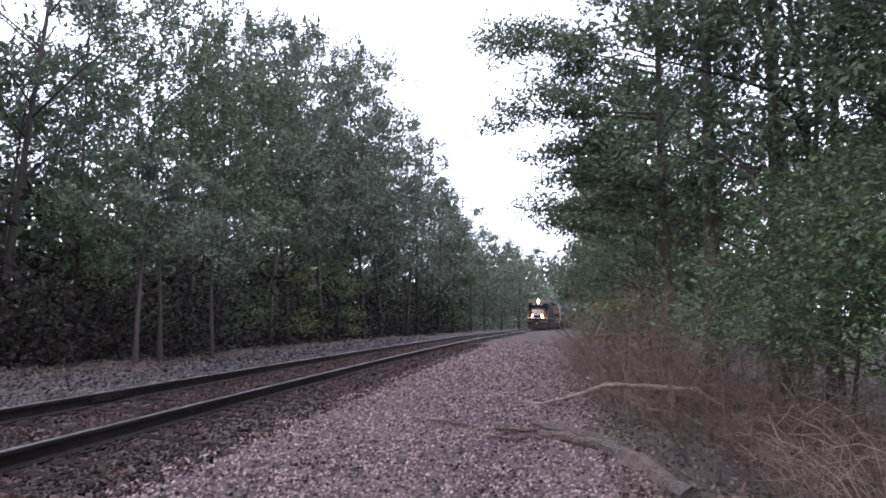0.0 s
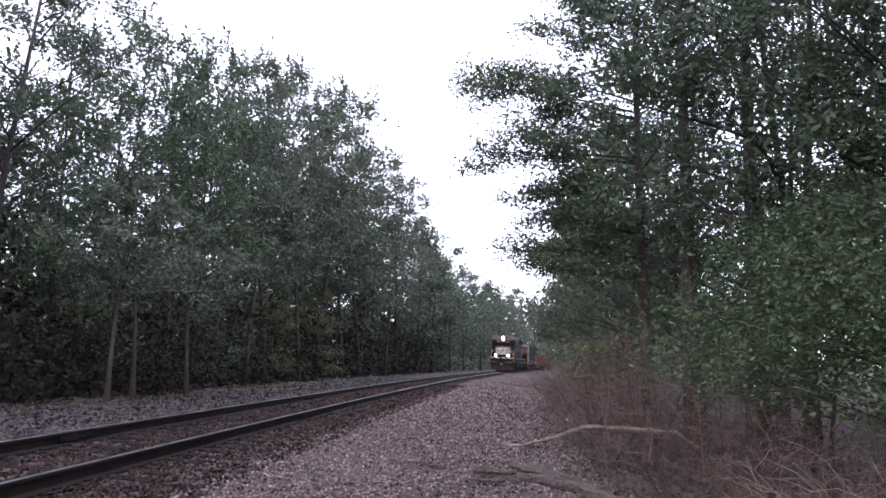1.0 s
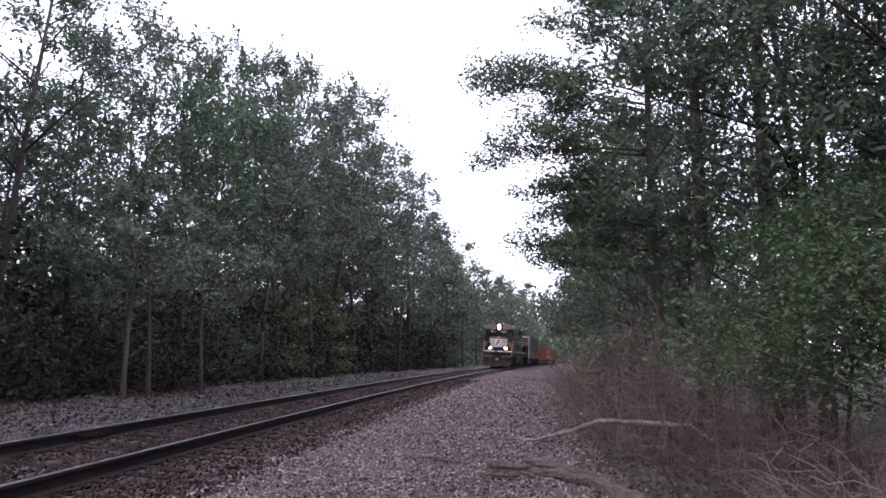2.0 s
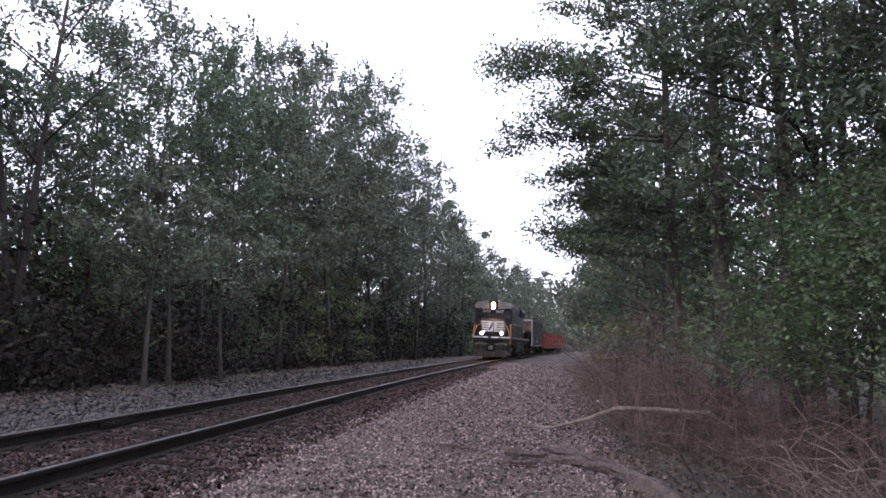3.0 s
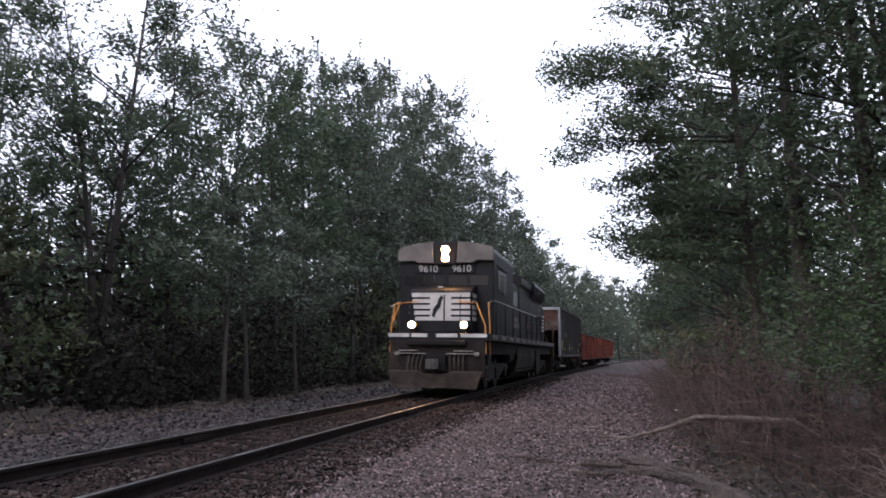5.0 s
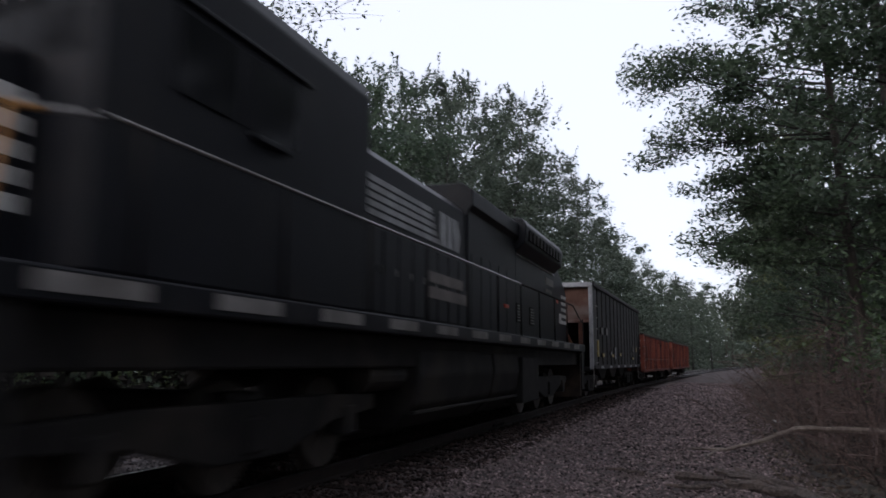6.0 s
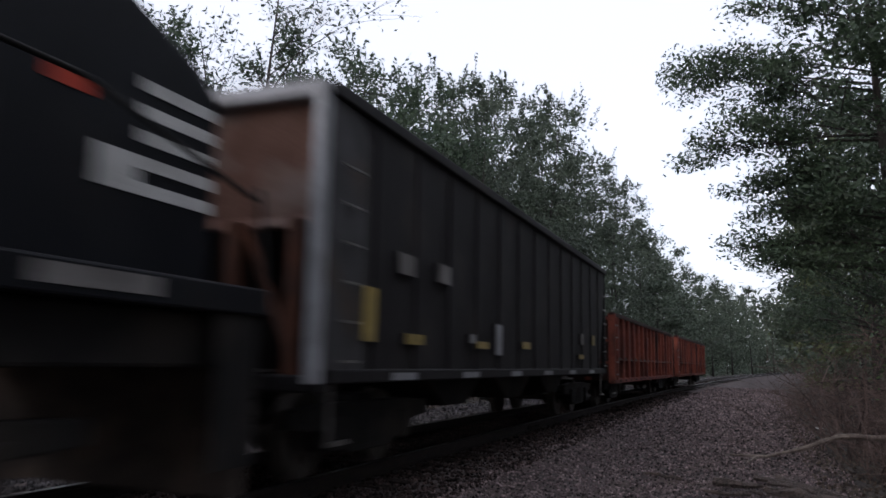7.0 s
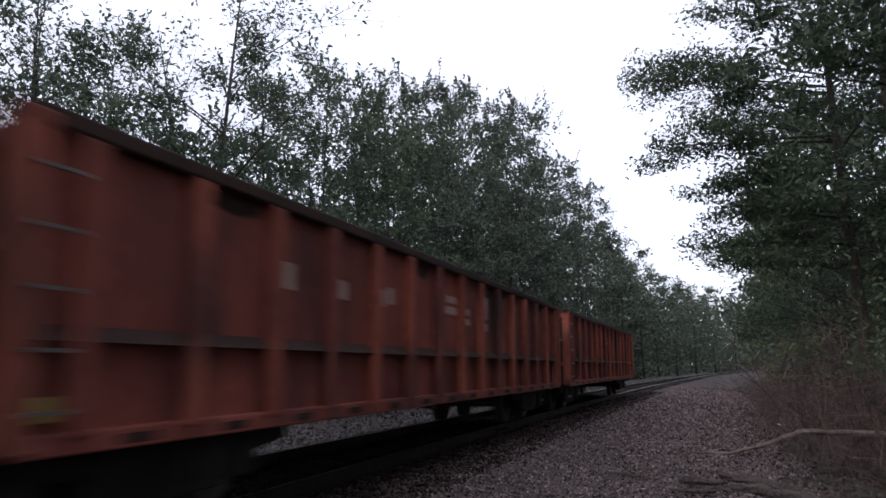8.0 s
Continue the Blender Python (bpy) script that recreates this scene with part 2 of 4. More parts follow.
def ground():
    xs = np.unique(np.concatenate([np.linspace(-900, -60, 22), np.linspace(-60, -16, 34), np.linspace(-16, 9, 110), np.linspace(9, 60, 40), np.linspace(60, 900, 22)]))
    ys = np.unique(np.concatenate([np.linspace(-300, -10, 20), np.linspace(-10, 30, 150), np.linspace(30, 90, 110), np.linspace(90, 300, 90), np.linspace(300, 1500, 30)]))
    gx, gy = np.meshgrid(xs, ys)
    gz = ground_z(gx, gy)
    nx, ny = len(xs), len(ys)
    idx = np.arange(nx * ny).reshape(ny, nx)
    quads = np.stack([idx[:-1, :-1], idx[:-1, 1:], idx[1:, 1:], idx[1:, :-1]], -1).reshape(-1, 4)
    ob = mesh_object("ground", np.stack([gx, gy, gz], -1).reshape(-1, 3).tolist(), quads.tolist(), [M["ballast"], M["soil"]], smooth=True)
    lat, along = track_coords(gx, gy)
    centre = (lat[:-1, :-1] + lat[1:, 1:]) / 2
    wob = 0.5 * np.sin(along[:-1, :-1] * 0.8) + 0.3 * np.sin(along[:-1, :-1] * 2.3)
    far_edge = np.interp(along[:-1, :-1], (14, 19, 24, 40), (-10.6, -9.6, -6.9, -6.5))
    soil = (centre > 6.5 + 0.4 * wob) | (centre < far_edge + 0.6 * wob)
    ob.data.polygons.foreach_set("material_index", soil.reshape(-1).astype(int).tolist())
    tagged(ob, "grey crushed stone ballast beside dark woodland soil", kind="structure")


def fast_mesh(name, verts, quads, mat, parent=None, label=""):
    """A mesh of quads from arrays, for things with many small pieces."""
    me = bpy.data.meshes.new(name)
    verts, quads = np.asarray(verts, np.float32), np.asarray(quads, np.int32)
    me.vertices.add(len(verts))
    me.vertices.foreach_set("co", verts.ravel())
    me.loops.add(quads.size)
    me.loops.foreach_set("vertex_index", quads.ravel())
    me.polygons.add(len(quads))
    me.polygons.foreach_set("loop_start", np.arange(0, quads.size, quads.shape[1], dtype=np.int32))
    me.polygons.foreach_set("loop_total", np.full(len(quads), quads.shape[1], np.int32))
    me.materials.append(mat)
    me.update(calc_edges=True)
    ob = new(name, me)
    ob.parent = parent
    return tagged(ob, label)


CHIP = 1.25 * np.array([(1, 0, 0.2), (-0.2, 1, 0), (-1, 0.1, -0.2), (0.1, -1, 0.1), (0.25, 0.1, 0.9), (-0.1, -0.2, -0.9)], float)
CHIP_FACES = np.array([(0, 1, 4), (1, 2, 4), (2, 3, 4), (3, 0, 4), (1, 0, 5), (2, 1, 5), (3, 2, 5), (0, 3, 5)])


def random_turns(rng, n):
    q = rng.normal(size=(n, 4))
    q /= np.linalg.norm(q, axis=1, keepdims=True)
    w, x, y, z = q.T
    return np.stack([1 - 2 * (y * y + z * z), 2 * (x * y - w * z), 2 * (x * z + w * y), 2 * (x * y + w * z), 1 - 2 * (x * x + z * z), 2 * (y * z - w * x),
                     2 * (x * z - w * y), 2 * (y * z + w * x), 1 - 2 * (x * x + y * y)], 1).reshape(n, 3, 3)


def scatter_stones(name, seed, count, lat_range, along_range, size, mat, label):
    rng = np.random.default_rng(seed)
    u = rng.random(count)
    # thicker near the eye, even behind it
    along = along_range[0] * (along_range[1] / along_range[0]) ** u if along_range[0] > 0 else along_range[0] + (along_range[1] - along_range[0]) * u
    lat = rng.uniform(lat_range[0], lat_range[1], count)
    keep = lat > np.interp(along, (14, 19, 24, 40), (-11, -9.8, -7.1, -6.7)) + 0.6 * rng.normal(0, 1, count)   # grass takes over beyond the far shoulder
    along, lat, count = along[keep], lat[keep], int(keep.sum())
    bend = np.maximum(along - BEND_START, 0)
    x = -OFFSET + lat + BEND * bend ** 2 / 2
    y = along - lat * BEND * bend
    grow = np.clip(along / 12, 1.0, 3.0)
    s = size * rng.uniform(0.5, 1.25, count) * grow ** 0.7
    shape = CHIP[None] * rng.uniform(0.6, 1.15, (count, 6, 3)) * (s[:, None, None] * rng.uniform(0.55, 1.0, (count, 1, 3)))
    verts = np.einsum("nij,nkj->nki", random_turns(rng, count), shape)
    verts += np.stack([x, y, ground_z(x, y) + s * 0.25], 1)[:, None, :]
    quads = (np.arange(count)[:, None, None] * 6 + CHIP_FACES[None]).reshape(-1, 3)
    ob = fast_mesh(name, verts.reshape(-1, 3), quads, mat)
    return tagged(ob, label, "gravel", kind="stuff")


# ---- rails and sleepers ----
RAIL = [(-0.07, -0.172), (0.07, -0.172), (0.07, -0.16), (0.012, -0.14), (0.010, -0.045), (0.036, -0.035), (0.036, -0.006), (0.028, 0.0), (-0.028, 0.0),
        (-0.036, -0.006), (-0.036, -0.035), (-0.010, -0.045), (-0.012, -0.14), (-0.07, -0.16)]


def railway():
    track = tagged(new("railway_track"), "single railway track with rusty rails on wooden sleepers", "railway track", kind="structure")
    stations = np.unique(np.concatenate([np.arange(-40, 60, 2.0), np.arange(60, 500, 5.0)]))
    for side in (-0.7535, 0.7535):
        verts, faces = [], []
        n = len(RAIL)
        for s in stations:
            verts += [on_track(s, side + a, z) for a, z in RAIL]
        for i in range(len(stations) - 1):
            for k in range(n):
                a, b = i * n + k, i * n + (k + 1) % n
                faces.append((a, a + n, b + n, b))
        rail = mesh_object("rail", verts, faces, [M["rail"], M["rail_head"]], track, "rust-brown steel rail with a polished running surface")
        head = [1 if i % n in (7,) else 0 for i in range((len(stations) - 1) * n)]
        rail.data.polygons.foreach_set("material_index", head)
    rng = random.Random(5)
    sleeper = part("sleeper", box(-1.3, 1.3, -0.115, 0.115, -0.36, -0.18, 0.012), M["tie"], track)
    plate = part("tie_plate", box(-0.14, 0.14, -0.09, 0.09, -0.182, -0.166, 0.004), M["rail"], track)
    spike = part("spike", box(-0.016, 0.016, -0.016, 0.016, -0.18, -0.142, 0.004), M["rail"], track)
    templates = (sleeper, plate, spike)
    for i in range(200):
        s = -12 + i * 0.52 + rng.uniform(-0.03, 0.03)
        m = track_pose(s) @ pose(rng.uniform(-0.05, 0.05), 0, rng.uniform(-0.01, 0.012), 0, 0, rng.uniform(-1.2, 1.2))
        pieces = [(sleeper, m)]
        if 0 < s < 26:
            for side in (-0.7535, 0.7535):
                pieces.append((plate, track_pose(s) @ pose(side, 0, 0)))
                for dx in (-0.088, 0.088):
                    pieces.append((spike, track_pose(s) @ pose(side + dx, rng.choice((-0.05, 0.05)), 0)))
        for template, at in pieces:
            piece = template.copy()
            scene.collection.objects.link(piece)
            piece.parent = track
            piece.matrix_basis = at
    for s, side in ((4.6, 0.7535), (16.6, 0.7535), (10.3, -0.7535), (22.3, -0.7535)):
        for face in (-1, 1):
            bar_mesh = box(-0.014, 0.014, -0.42, 0.42, -0.135, -0.05, 0.006)
            for k in range(4):
                cylinder((face * 0.01, -0.3 + 0.2 * k, -0.092), (face * 0.045, -0.3 + 0.2 * k, -0.092), 0.018, 6, bar_mesh)
            joint = part("joint_bar", bar_mesh, M["rail"], track, "rusty bolted joint bar")
            joint.matrix_basis = track_pose(s) @ pose(side + face * 0.028, 0, 0)
    for template in templates:
        bpy.data.objects.remove(template)


ground()
railway()


# ---- trees ----
def leaf_quads(rng, centres, size, droop=0.3):
    """One bent diamond of two triangles' worth of leaf at each centre."""
    n = len(centres)
    turn = random_turns(rng, n)
    long = turn[:, :, 0].copy()
    long[:, 2] = long[:, 2] * 0.7 - droop
    long /= np.linalg.norm(long, axis=1, keepdims=True)
    wide = np.cross(long, turn[:, :, 1])
    wide /= np.linalg.norm(wide, axis=1, keepdims=True) + 1e-6
    s = (size * rng.uniform(0.6, 1.35, n))[:, None]
    v = np.stack([centres - long * s, centres + wide * s * 0.42, centres + long * s, centres - wide * s * 0.42], 1)
    return v.reshape(-1, 3), np.arange(4 * n).reshape(n, 4)


def make_tree(seed, height, base, spread, leaves, leaf, bark, foliage, label, trunk_r=0.22, forks=1, open_top=0.0, lean=0.0, upright=0.9, category="tree", narrow=0.55, spray=0.5, limbs=22, subs=8, extra=(), even=1.3, droop=0.3, cluster=0.0, shoots=0):
    """A tapered trunk with forks, limbs and branches, and leaves gathered in sprays along the branch ends."""
    rng = np.random.default_rng(seed)
    tree = tagged(new("tree"), label, category)
    wood, tips, whips = [], [], []
    lean_dir = rng.uniform(0, 2 * math.pi)
    for fork in range(forks):
        away = lean + (0.10 if forks > 1 else 0.02)
        angle = lean_dir + fork * 2 * math.pi / forks
        top = height * (1 if fork == 0 else rng.uniform(0.8, 0.97))
        spine = []
        for i in range(9):
            u = i / 8
            bow = away * top * u ** 1.4
            spine.append(np.array((math.cos(angle) * bow + 0.12 * math.sin(3 * u + seed), math.sin(angle) * bow + 0.12 * math.sin(4 * u + seed * 2), top * u - 0.5 * (u == 0))))
        radii = [trunk_r * (1.35 if i == 0 else 1) * (1 - 0.93 * (i / 8) ** 0.8) / (forks ** 0.4) for i in range(9)]
        wood.append(tube(spine, radii, 8))
        count = int(limbs / forks ** 0.5)
        for k in range(count + (len(extra) if fork == 0 else 0)):
            u = base + (0.97 - base) * (k + rng.random()) / count
            if k >= count:
                u = extra[k - count][0]
            at = spine[0] + (np.array([np.interp(u, np.linspace(0, 1, 9), [p[c] for p in spine]) for c in range(3)]) - spine[0])
            shape = math.sin(math.pi * min(1, 0.16 + 0.84 * max(0, u - base) / (1 - base)) ** narrow) + 0.2
            length = spread * shape * rng.uniform(0.6, 1.15)
            a = rng.uniform(0, 2 * math.pi)
            rise = upright * rng.uniform(0.35, 1.0)
            if k >= count:
                length, a, rise = extra[k - count][1], radians(extra[k - count][2]), extra[k - count][3]
            way = np.array((math.cos(a), math.sin(a), rise)) / math.hypot(1, rise)
            limb = [at + way * length * w + np.array((0, 0, -0.12 * length * w * w)) for w in (0, 0.35, 0.7, 1.0)]
            r = max(0.02, trunk_r * 0.33 * (1 - 0.8 * u))
            wood.append(tube(limb, [r, r * 0.7, r * 0.4, r * 0.12], 5))
            for j in range(subs + (8 if k >= count else 0)):
                w = rng.uniform(0.25, 1.0)
                start = at + way * length * w - np.array((0, 0, 0.12 * length * w * w))
                b = a + rng.normal(0, 0.9)
                lift = rng.uniform(-0.1, 0.9) * upright * (0.4 if k >= count else 1.0)
                d2 = np.array((math.cos(b), math.sin(b), lift)) / math.hypot(1, lift)
                reach = length * rng.uniform(0.2, 0.5) + 0.35
                tip = start + d2 * reach
                wood.append(tube([start, start + d2 * reach * 0.5 + np.array((0, 0, 0.04)), tip], [r * 0.35, r * 0.22, 0.006], 3))
                tips.append((start, tip, u if k < count else 0.0))
                for _ in range(shoots if u > 0.4 else 0):            # whippy upright shoots that feather the outline
                    b2 = rng.uniform(0, 2 * math.pi)
                    up = np.array((0.45 * math.cos(b2) + 0.3 * d2[0], 0.45 * math.sin(b2) + 0.3 * d2[1], 1.0)) * rng.uniform(0.7, 1.7)
                    root = start + (tip - start) * rng.uniform(0.5, 1.0)
                    wood.append(tube([root, root + up * 0.5, root + up], [0.012, 0.009, 0.004], 3))
                    whips.append((root, root + up))
    verts, faces = joined(wood)
    mesh_object("trunk", verts, faces, bark, tree, smooth=True)
    per = rng.random(len(tips)) ** even + 0.15
    if open_top:
        per *= np.array([1 - open_top * (t[2] > 0.45) for t in tips])
    per *= np.array([0.6 if t[2] == 0.0 else 1.0 for t in tips])          # the reaching limbs are laced with gaps
    per *= np.array([0.25 + np.linalg.norm(t[1] - t[0]) for t in tips])
    per = np.maximum((per / per.sum() * leaves).astype(int), 2)
    centres = []
    for (start, tip, u), n in zip(tips, per):
        if cluster:
            ball = np.clip(rng.normal(0, 1, (n, 3)), -1.5, 1.5) * np.array((1, 1, 0.6))
            centres.append(tip + ball * cluster * rng.uniform(0.7, 1.3) - (tip - start) * 0.55 * rng.random((n, 1)) ** 2)
            continue
        w = rng.beta(2.2, 1.2, n)[:, None]
        reach = np.linalg.norm(tip - start)
        centres.append(start + (tip - start) * w * 1.12 + rng.normal(0, 1, (n, 3)) * (0.06 + spray * 0.3 * reach) * (1.2 - 0.6 * w) * np.array((1, 1, 0.75)))
    for start, tip in whips:
        w = rng.beta(1.6, 1.1, 15)[:, None]
        centres.append(start + (tip - start) * w + rng.normal(0, 0.11, (15, 3)) * (1.25 - w))
    v, q = leaf_quads(rng, np.concatenate(centres), leaf, droop)
    fast_mesh("crown", v, q, foliage, tree)
    return tree


def plant(tree, x, y, turn, size=1.0, sink=0.1):
    z = float(ground_z(x, y)) - sink
    made = copy_thing(tree, pose(x, y, z, 0, 0, turn))
    made.scale = (size, size, size)
    return made


def by_track(along, lat):
    x, y, a = line_at(along)
    return x + lat * math.cos(a), y - lat * math.sin(a)


def drop_templates(things):
    for thing in things:
        for o in (*thing.children_recursive, thing):
            bpy.data.objects.remove(o)


def thicket(name, seed, count, lat_range, along_range, z_range, size, mat, label):
    """Depths of the wood where single trees cannot be told apart: one mass of leaves with gaps."""
    rng = np.random.default_rng(seed)
    along, lat = rng.uniform(*along_range, count), rng.uniform(*lat_range, count)
    bend = np.maximum(along - BEND_START, 0)
    x, y = -OFFSET + lat + BEND * bend ** 2 / 2, along - lat * BEND * bend
    clump = np.sin(x * 0.9 + 2 * np.sin(y * 0.37)) * np.sin(y * 0.8 + 1.5 * np.sin(x * 0.5))
    z = z_range[0] + (z_range[1] - z_range[0]) * rng.random(count) ** 1.2 * (1 + 0.25 * clump)
    v, q = leaf_quads(rng, np.stack([x, y, z], 1), size)
    return tagged(fast_mesh(name, v, q, mat), label, "woodland", kind="stuff")


# along, offset and height of the first row of the wood across the track
FRONT_ROW = ((10, -13.5, 12), (15, -14.5, 13), (19, -13, 12.5), (24, -13.2, 13), (28, -12.6, 15), (33, -13.0, 17.5), (37, -12.4, 17), (42, -13, 19.5), (47, -12.2, 19.5), (52.5, -13, 22), (58, -12.2, 24), (64, -12.8, 25.5),
             (71, -12.4, 26), (78, -12.8, 27), (86, -12, 26), (95, -12.6, 26), (105, -12, 24.5), (116, -12.4, 24), (128, -12, 23), (142, -12.3, 22.5), (158, -12, 22), (178, -12, 22), (200, -12, 23), (228, -12, 24))


def woods():
    rng = random.Random(11)
    left = "tall green broadleaf tree in the wood beside the track"
    kinds = [make_tree(20 + i, 22, 0.2 + 0.04 * (i % 3), 4.6, 7600, 0.145, M["bark"], M["leaf"] if i < 2 else M["leaf_haze"], left, 0.18, lean=0.02 + 0.025 * i, forks=1 + (i % 3 == 1), upright=1.3, limbs=26, subs=5, even=0.8, droop=-0.3, cluster=0.4, shoots=1) for i in range(4)]
    back = [make_tree(30 + i, 21, 0.12, 4.6, 4200, 0.25, M["bark"], M["leaf_haze"], "tree deeper in the wood", 0.2, upright=1.3, limbs=22, subs=4, even=0.7, droop=-0.2, cluster=0.65) for i in range(2)]
    under = [make_tree(40 + i, 8.5, 0.05, 3.2, 5200, 0.12, M["bark"], M["leaf_warm"] if i == 1 else M["leaf"], "young green understorey tree at the wood's edge", 0.08, upright=0.6, spray=0.8) for i in range(2)]
    for k, (a, l, h) in enumerate(FRONT_ROW):
        x, y = by_track(a, l)
        tall = h * np.interp(a, (20, 50, 64, 90), (1.12, 1.1, 1.04, 0.96)) / 22
        tagged(plant(kinds[k % 2 + (2 if a > 44 else 0)] if a < 100 else back[k % 2], x, y, rng.uniform(0, 360), tall), group="wood across the track")
    for k, (a, l, h) in enumerate(FRONT_ROW[:-2]):
        if a < 62 and k % 3 == 2:
            continue
        x, y = by_track((a + FRONT_ROW[k + 1][0]) / 2, l - 3.0 - rng.uniform(0, 1.5))
        tagged(plant(kinds[(k + 1) % 2 + (2 if a > 44 else 0)] if a < 50 else back[(k + 1) % 2], x, y, rng.uniform(0, 360), h * rng.uniform(0.9, 0.98) / 22), group="wood across the track")
    # starts behind the eye, where unseen trees are added to shade the scene
    along = -45.0
    while along < 230:
        for lat in (-17.5, -24):
            if (lat > -20 and 8 < along < 58 and rng.random() < 0.5) or (lat < -20 and along > 24):
                continue
            x, y = by_track(along + rng.uniform(-2, 2), lat - rng.uniform(0, 4))
            tall = np.interp(along, (10, 30, 60), (0.5, 0.72, 0.98)) * rng.uniform(0.85, 1.0) if along > 0 else rng.uniform(0.8, 1.0)
            tagged(plant(rng.choice(back), x, y, rng.uniform(0, 360), tall), group="wood across the track")
        along += rng.uniform(8, 11.5) * (1 + max(along, 0) / 160)
    along = 12.0
    while along < 130:
        x, y = by_track(along, -12.6 - rng.uniform(0, 5))
        tagged(plant(rng.choice(under), x, y, rng.uniform(0, 360), rng.uniform(0.55, 1.05)), group="undergrowth across the track")
        along += rng.uniform(6.5, 11.0) * (1 + along / 120)
    sparse = make_tree(51, 19, 0.3, 5.5, 5200, 0.1, M["bark"], M["leaf_haze"], "tall thinly leaved tree with dark spreading limbs", 0.26, forks=2, upright=1.3, limbs=26, spray=0.8)
    plant(sparse, -17.9, 24.0, 40)
    plant(sparse, -21.5, 19.5, 160, 0.95)
    pale = make_tree(53, 8.5, 0.4, 2.4, 4200, 0.1, M["bark_pale"], M["leaf_haze"], "slender pale trunk at the wood's edge", 0.12, lean=0.06, upright=1.0, limbs=10)
    for x, y, s, t in ((-13.0, 24.2, 0.9, 10), (-12.9, 25.8, 0.8, 200), (-12.8, 29.8, 0.9, 90)):
        tagged(plant(pale, x, y, t, s), group="pale trunks at the wood's edge")
    # the first three masses also reach unseen behind the eye to block low skylight
    thicket("wood_depths", 71, 20000, (-46, -26), (-50, 240), (-0.5, 9), 0.55, M["leaf"], "dark leafy depths of the wood across the track")
    thicket("wood_depths", 76, 14000, (-75, -46), (-60, 200), (-0.5, 13), 0.9, M["leaf"], "dark leafy depths of the wood across the track")
    thicket("wood_depths", 72, 18000, (14, 34), (-60, 240), (-1.0, 13), 0.5, M["leaf"], "dark leafy depths of the wood on the bank")
    thicket("wood_depths", 77, 3600, (-27, -16), (28, 90), (0.5, 12.5), 0.3, M["leaf"], "shaded leafy middle of the wood across the track")
    thicket("wood_depths", 83, 6500, (-34, -20), (22, 85), (-0.5, 10), 0.4, M["leaf"], "dark leafy depths of the wood across the track")
    thicket("wood_depths", 78, 8000, (-27, -15), (90, 225), (0.5, 16), 0.42, M["leaf"], "shaded leafy middle of the wood across the track")
    # undergrowth colour holds the shade below the trees
    thicket("undergrowth", 82, 6000, (-13, -9.0), (21, 36), (-0.7, 2.6), 0.13, M["brush_shade"], "low brambles between the trunks, coloured dark for the shade there")
    thicket("undergrowth", 73, 30000, (-19, -11.2), (2, 125), (-0.7, 5.2), 0.22, M["brush_shade"], "brown tangled undergrowth at the foot of the wood, canopy shade put into its colour")
    thicket("far_wood", 74, 20000, (-60, -9.5), (225, 520), (-0.5, 22), 1.0, M["leaf_haze"], "distant green wood where the line bends away")
    thicket("far_wood", 75, 12000, (9.5, 60), (225, 420), (-0.5, 18), 1.0, M["leaf_warm"], "distant green wood inside the bend")
    thicket("far_undergrowth", 79, 6000, (8.0, 13), (58, 230), (-0.6, 5.5), 0.36, M["leaf_warm"], "light green bushes at the foot of the far trees")
    thicket("far_undergrowth", 81, 6000, (-20, -11.6), (110, 235), (-0.5, 8), 0.42, M["leaf_haze"], "green bushes at the foot of the far wood")
    # the near side
    right = "dense green broadleaf tree on the bank by the ballast"
    over = make_tree(60, 17, 0.25, 2.7, 46000, 0.066, M["bark"], M["leaf"], "large green tree with limbs reaching over the ballast", 0.22, upright=0.9, limbs=30, subs=8, cluster=0.28, droop=0.1, open_top=0.5,
                     extra=((0.555, 4.2, 180, 0.3), (0.565, 4.0, 175, 0.36), (0.585, 3.7, 185, 0.34), (0.67, 2.7, 182, 0.5), (0.74, 2.4, 178, 0.7), (0.485, 4.0, 179, 0.12), (0.475, 3.6, 184, 0.14),
                            (0.41, 2.5, 180, 0.2), (0.36, 2.7, 186, 0.2), (0.31, 2.8, 176, 0.2), (0.27, 2.8, 190, 0.2)))
    plant(over, 4.0, 22.0, 0)
    big = make_tree(67, 18, 0.5, 4.0, 11000, 0.082, M["bark"], M["leaf"], "tall tree with a thick dark trunk on the bank", 0.27, upright=1.0, limbs=24, subs=7, cluster=0.3)
    for x, y, t, s in ((4.7, 19.5, 20, 1.0), (5.7, 18.6, 140, 1.05)):
        tagged(plant(big, x, y, t, s), group="tall trunks on the bank")
    near = [make_tree(61 + i, 16, 0.14, 4.2, 16000, 0.074, M["bark"], M["leaf"], right, 0.2, forks=2, upright=0.85, limbs=26, subs=7, cluster=0.27) for i in range(2)]
    near.append(make_tree(63, 16, 0.14, 4.0, 25000, 0.08, M["bark"], M["leaf"], right, 0.2, forks=2, upright=0.9, limbs=28, subs=7, cluster=0.3))
    for k, (x, y, s) in enumerate(((6.6, 17.6, 1.05), (7.6, 14.5, 1.0), (6.0, 26.5, 0.82), (4.7, 31, 0.82), (7.6, 22.5, 1.0), (6.8, 12.0, 0.8), (8.8, 16.5, 1.0), (9.0, 10, 1.0), (8.0, 35, 0.75))):
        tagged(plant(near[2 if 5.8 < x < 9.0 and 12.5 < y < 24 else k % 2], x, y, rng.uniform(0, 360), s), group="trees on the bank")
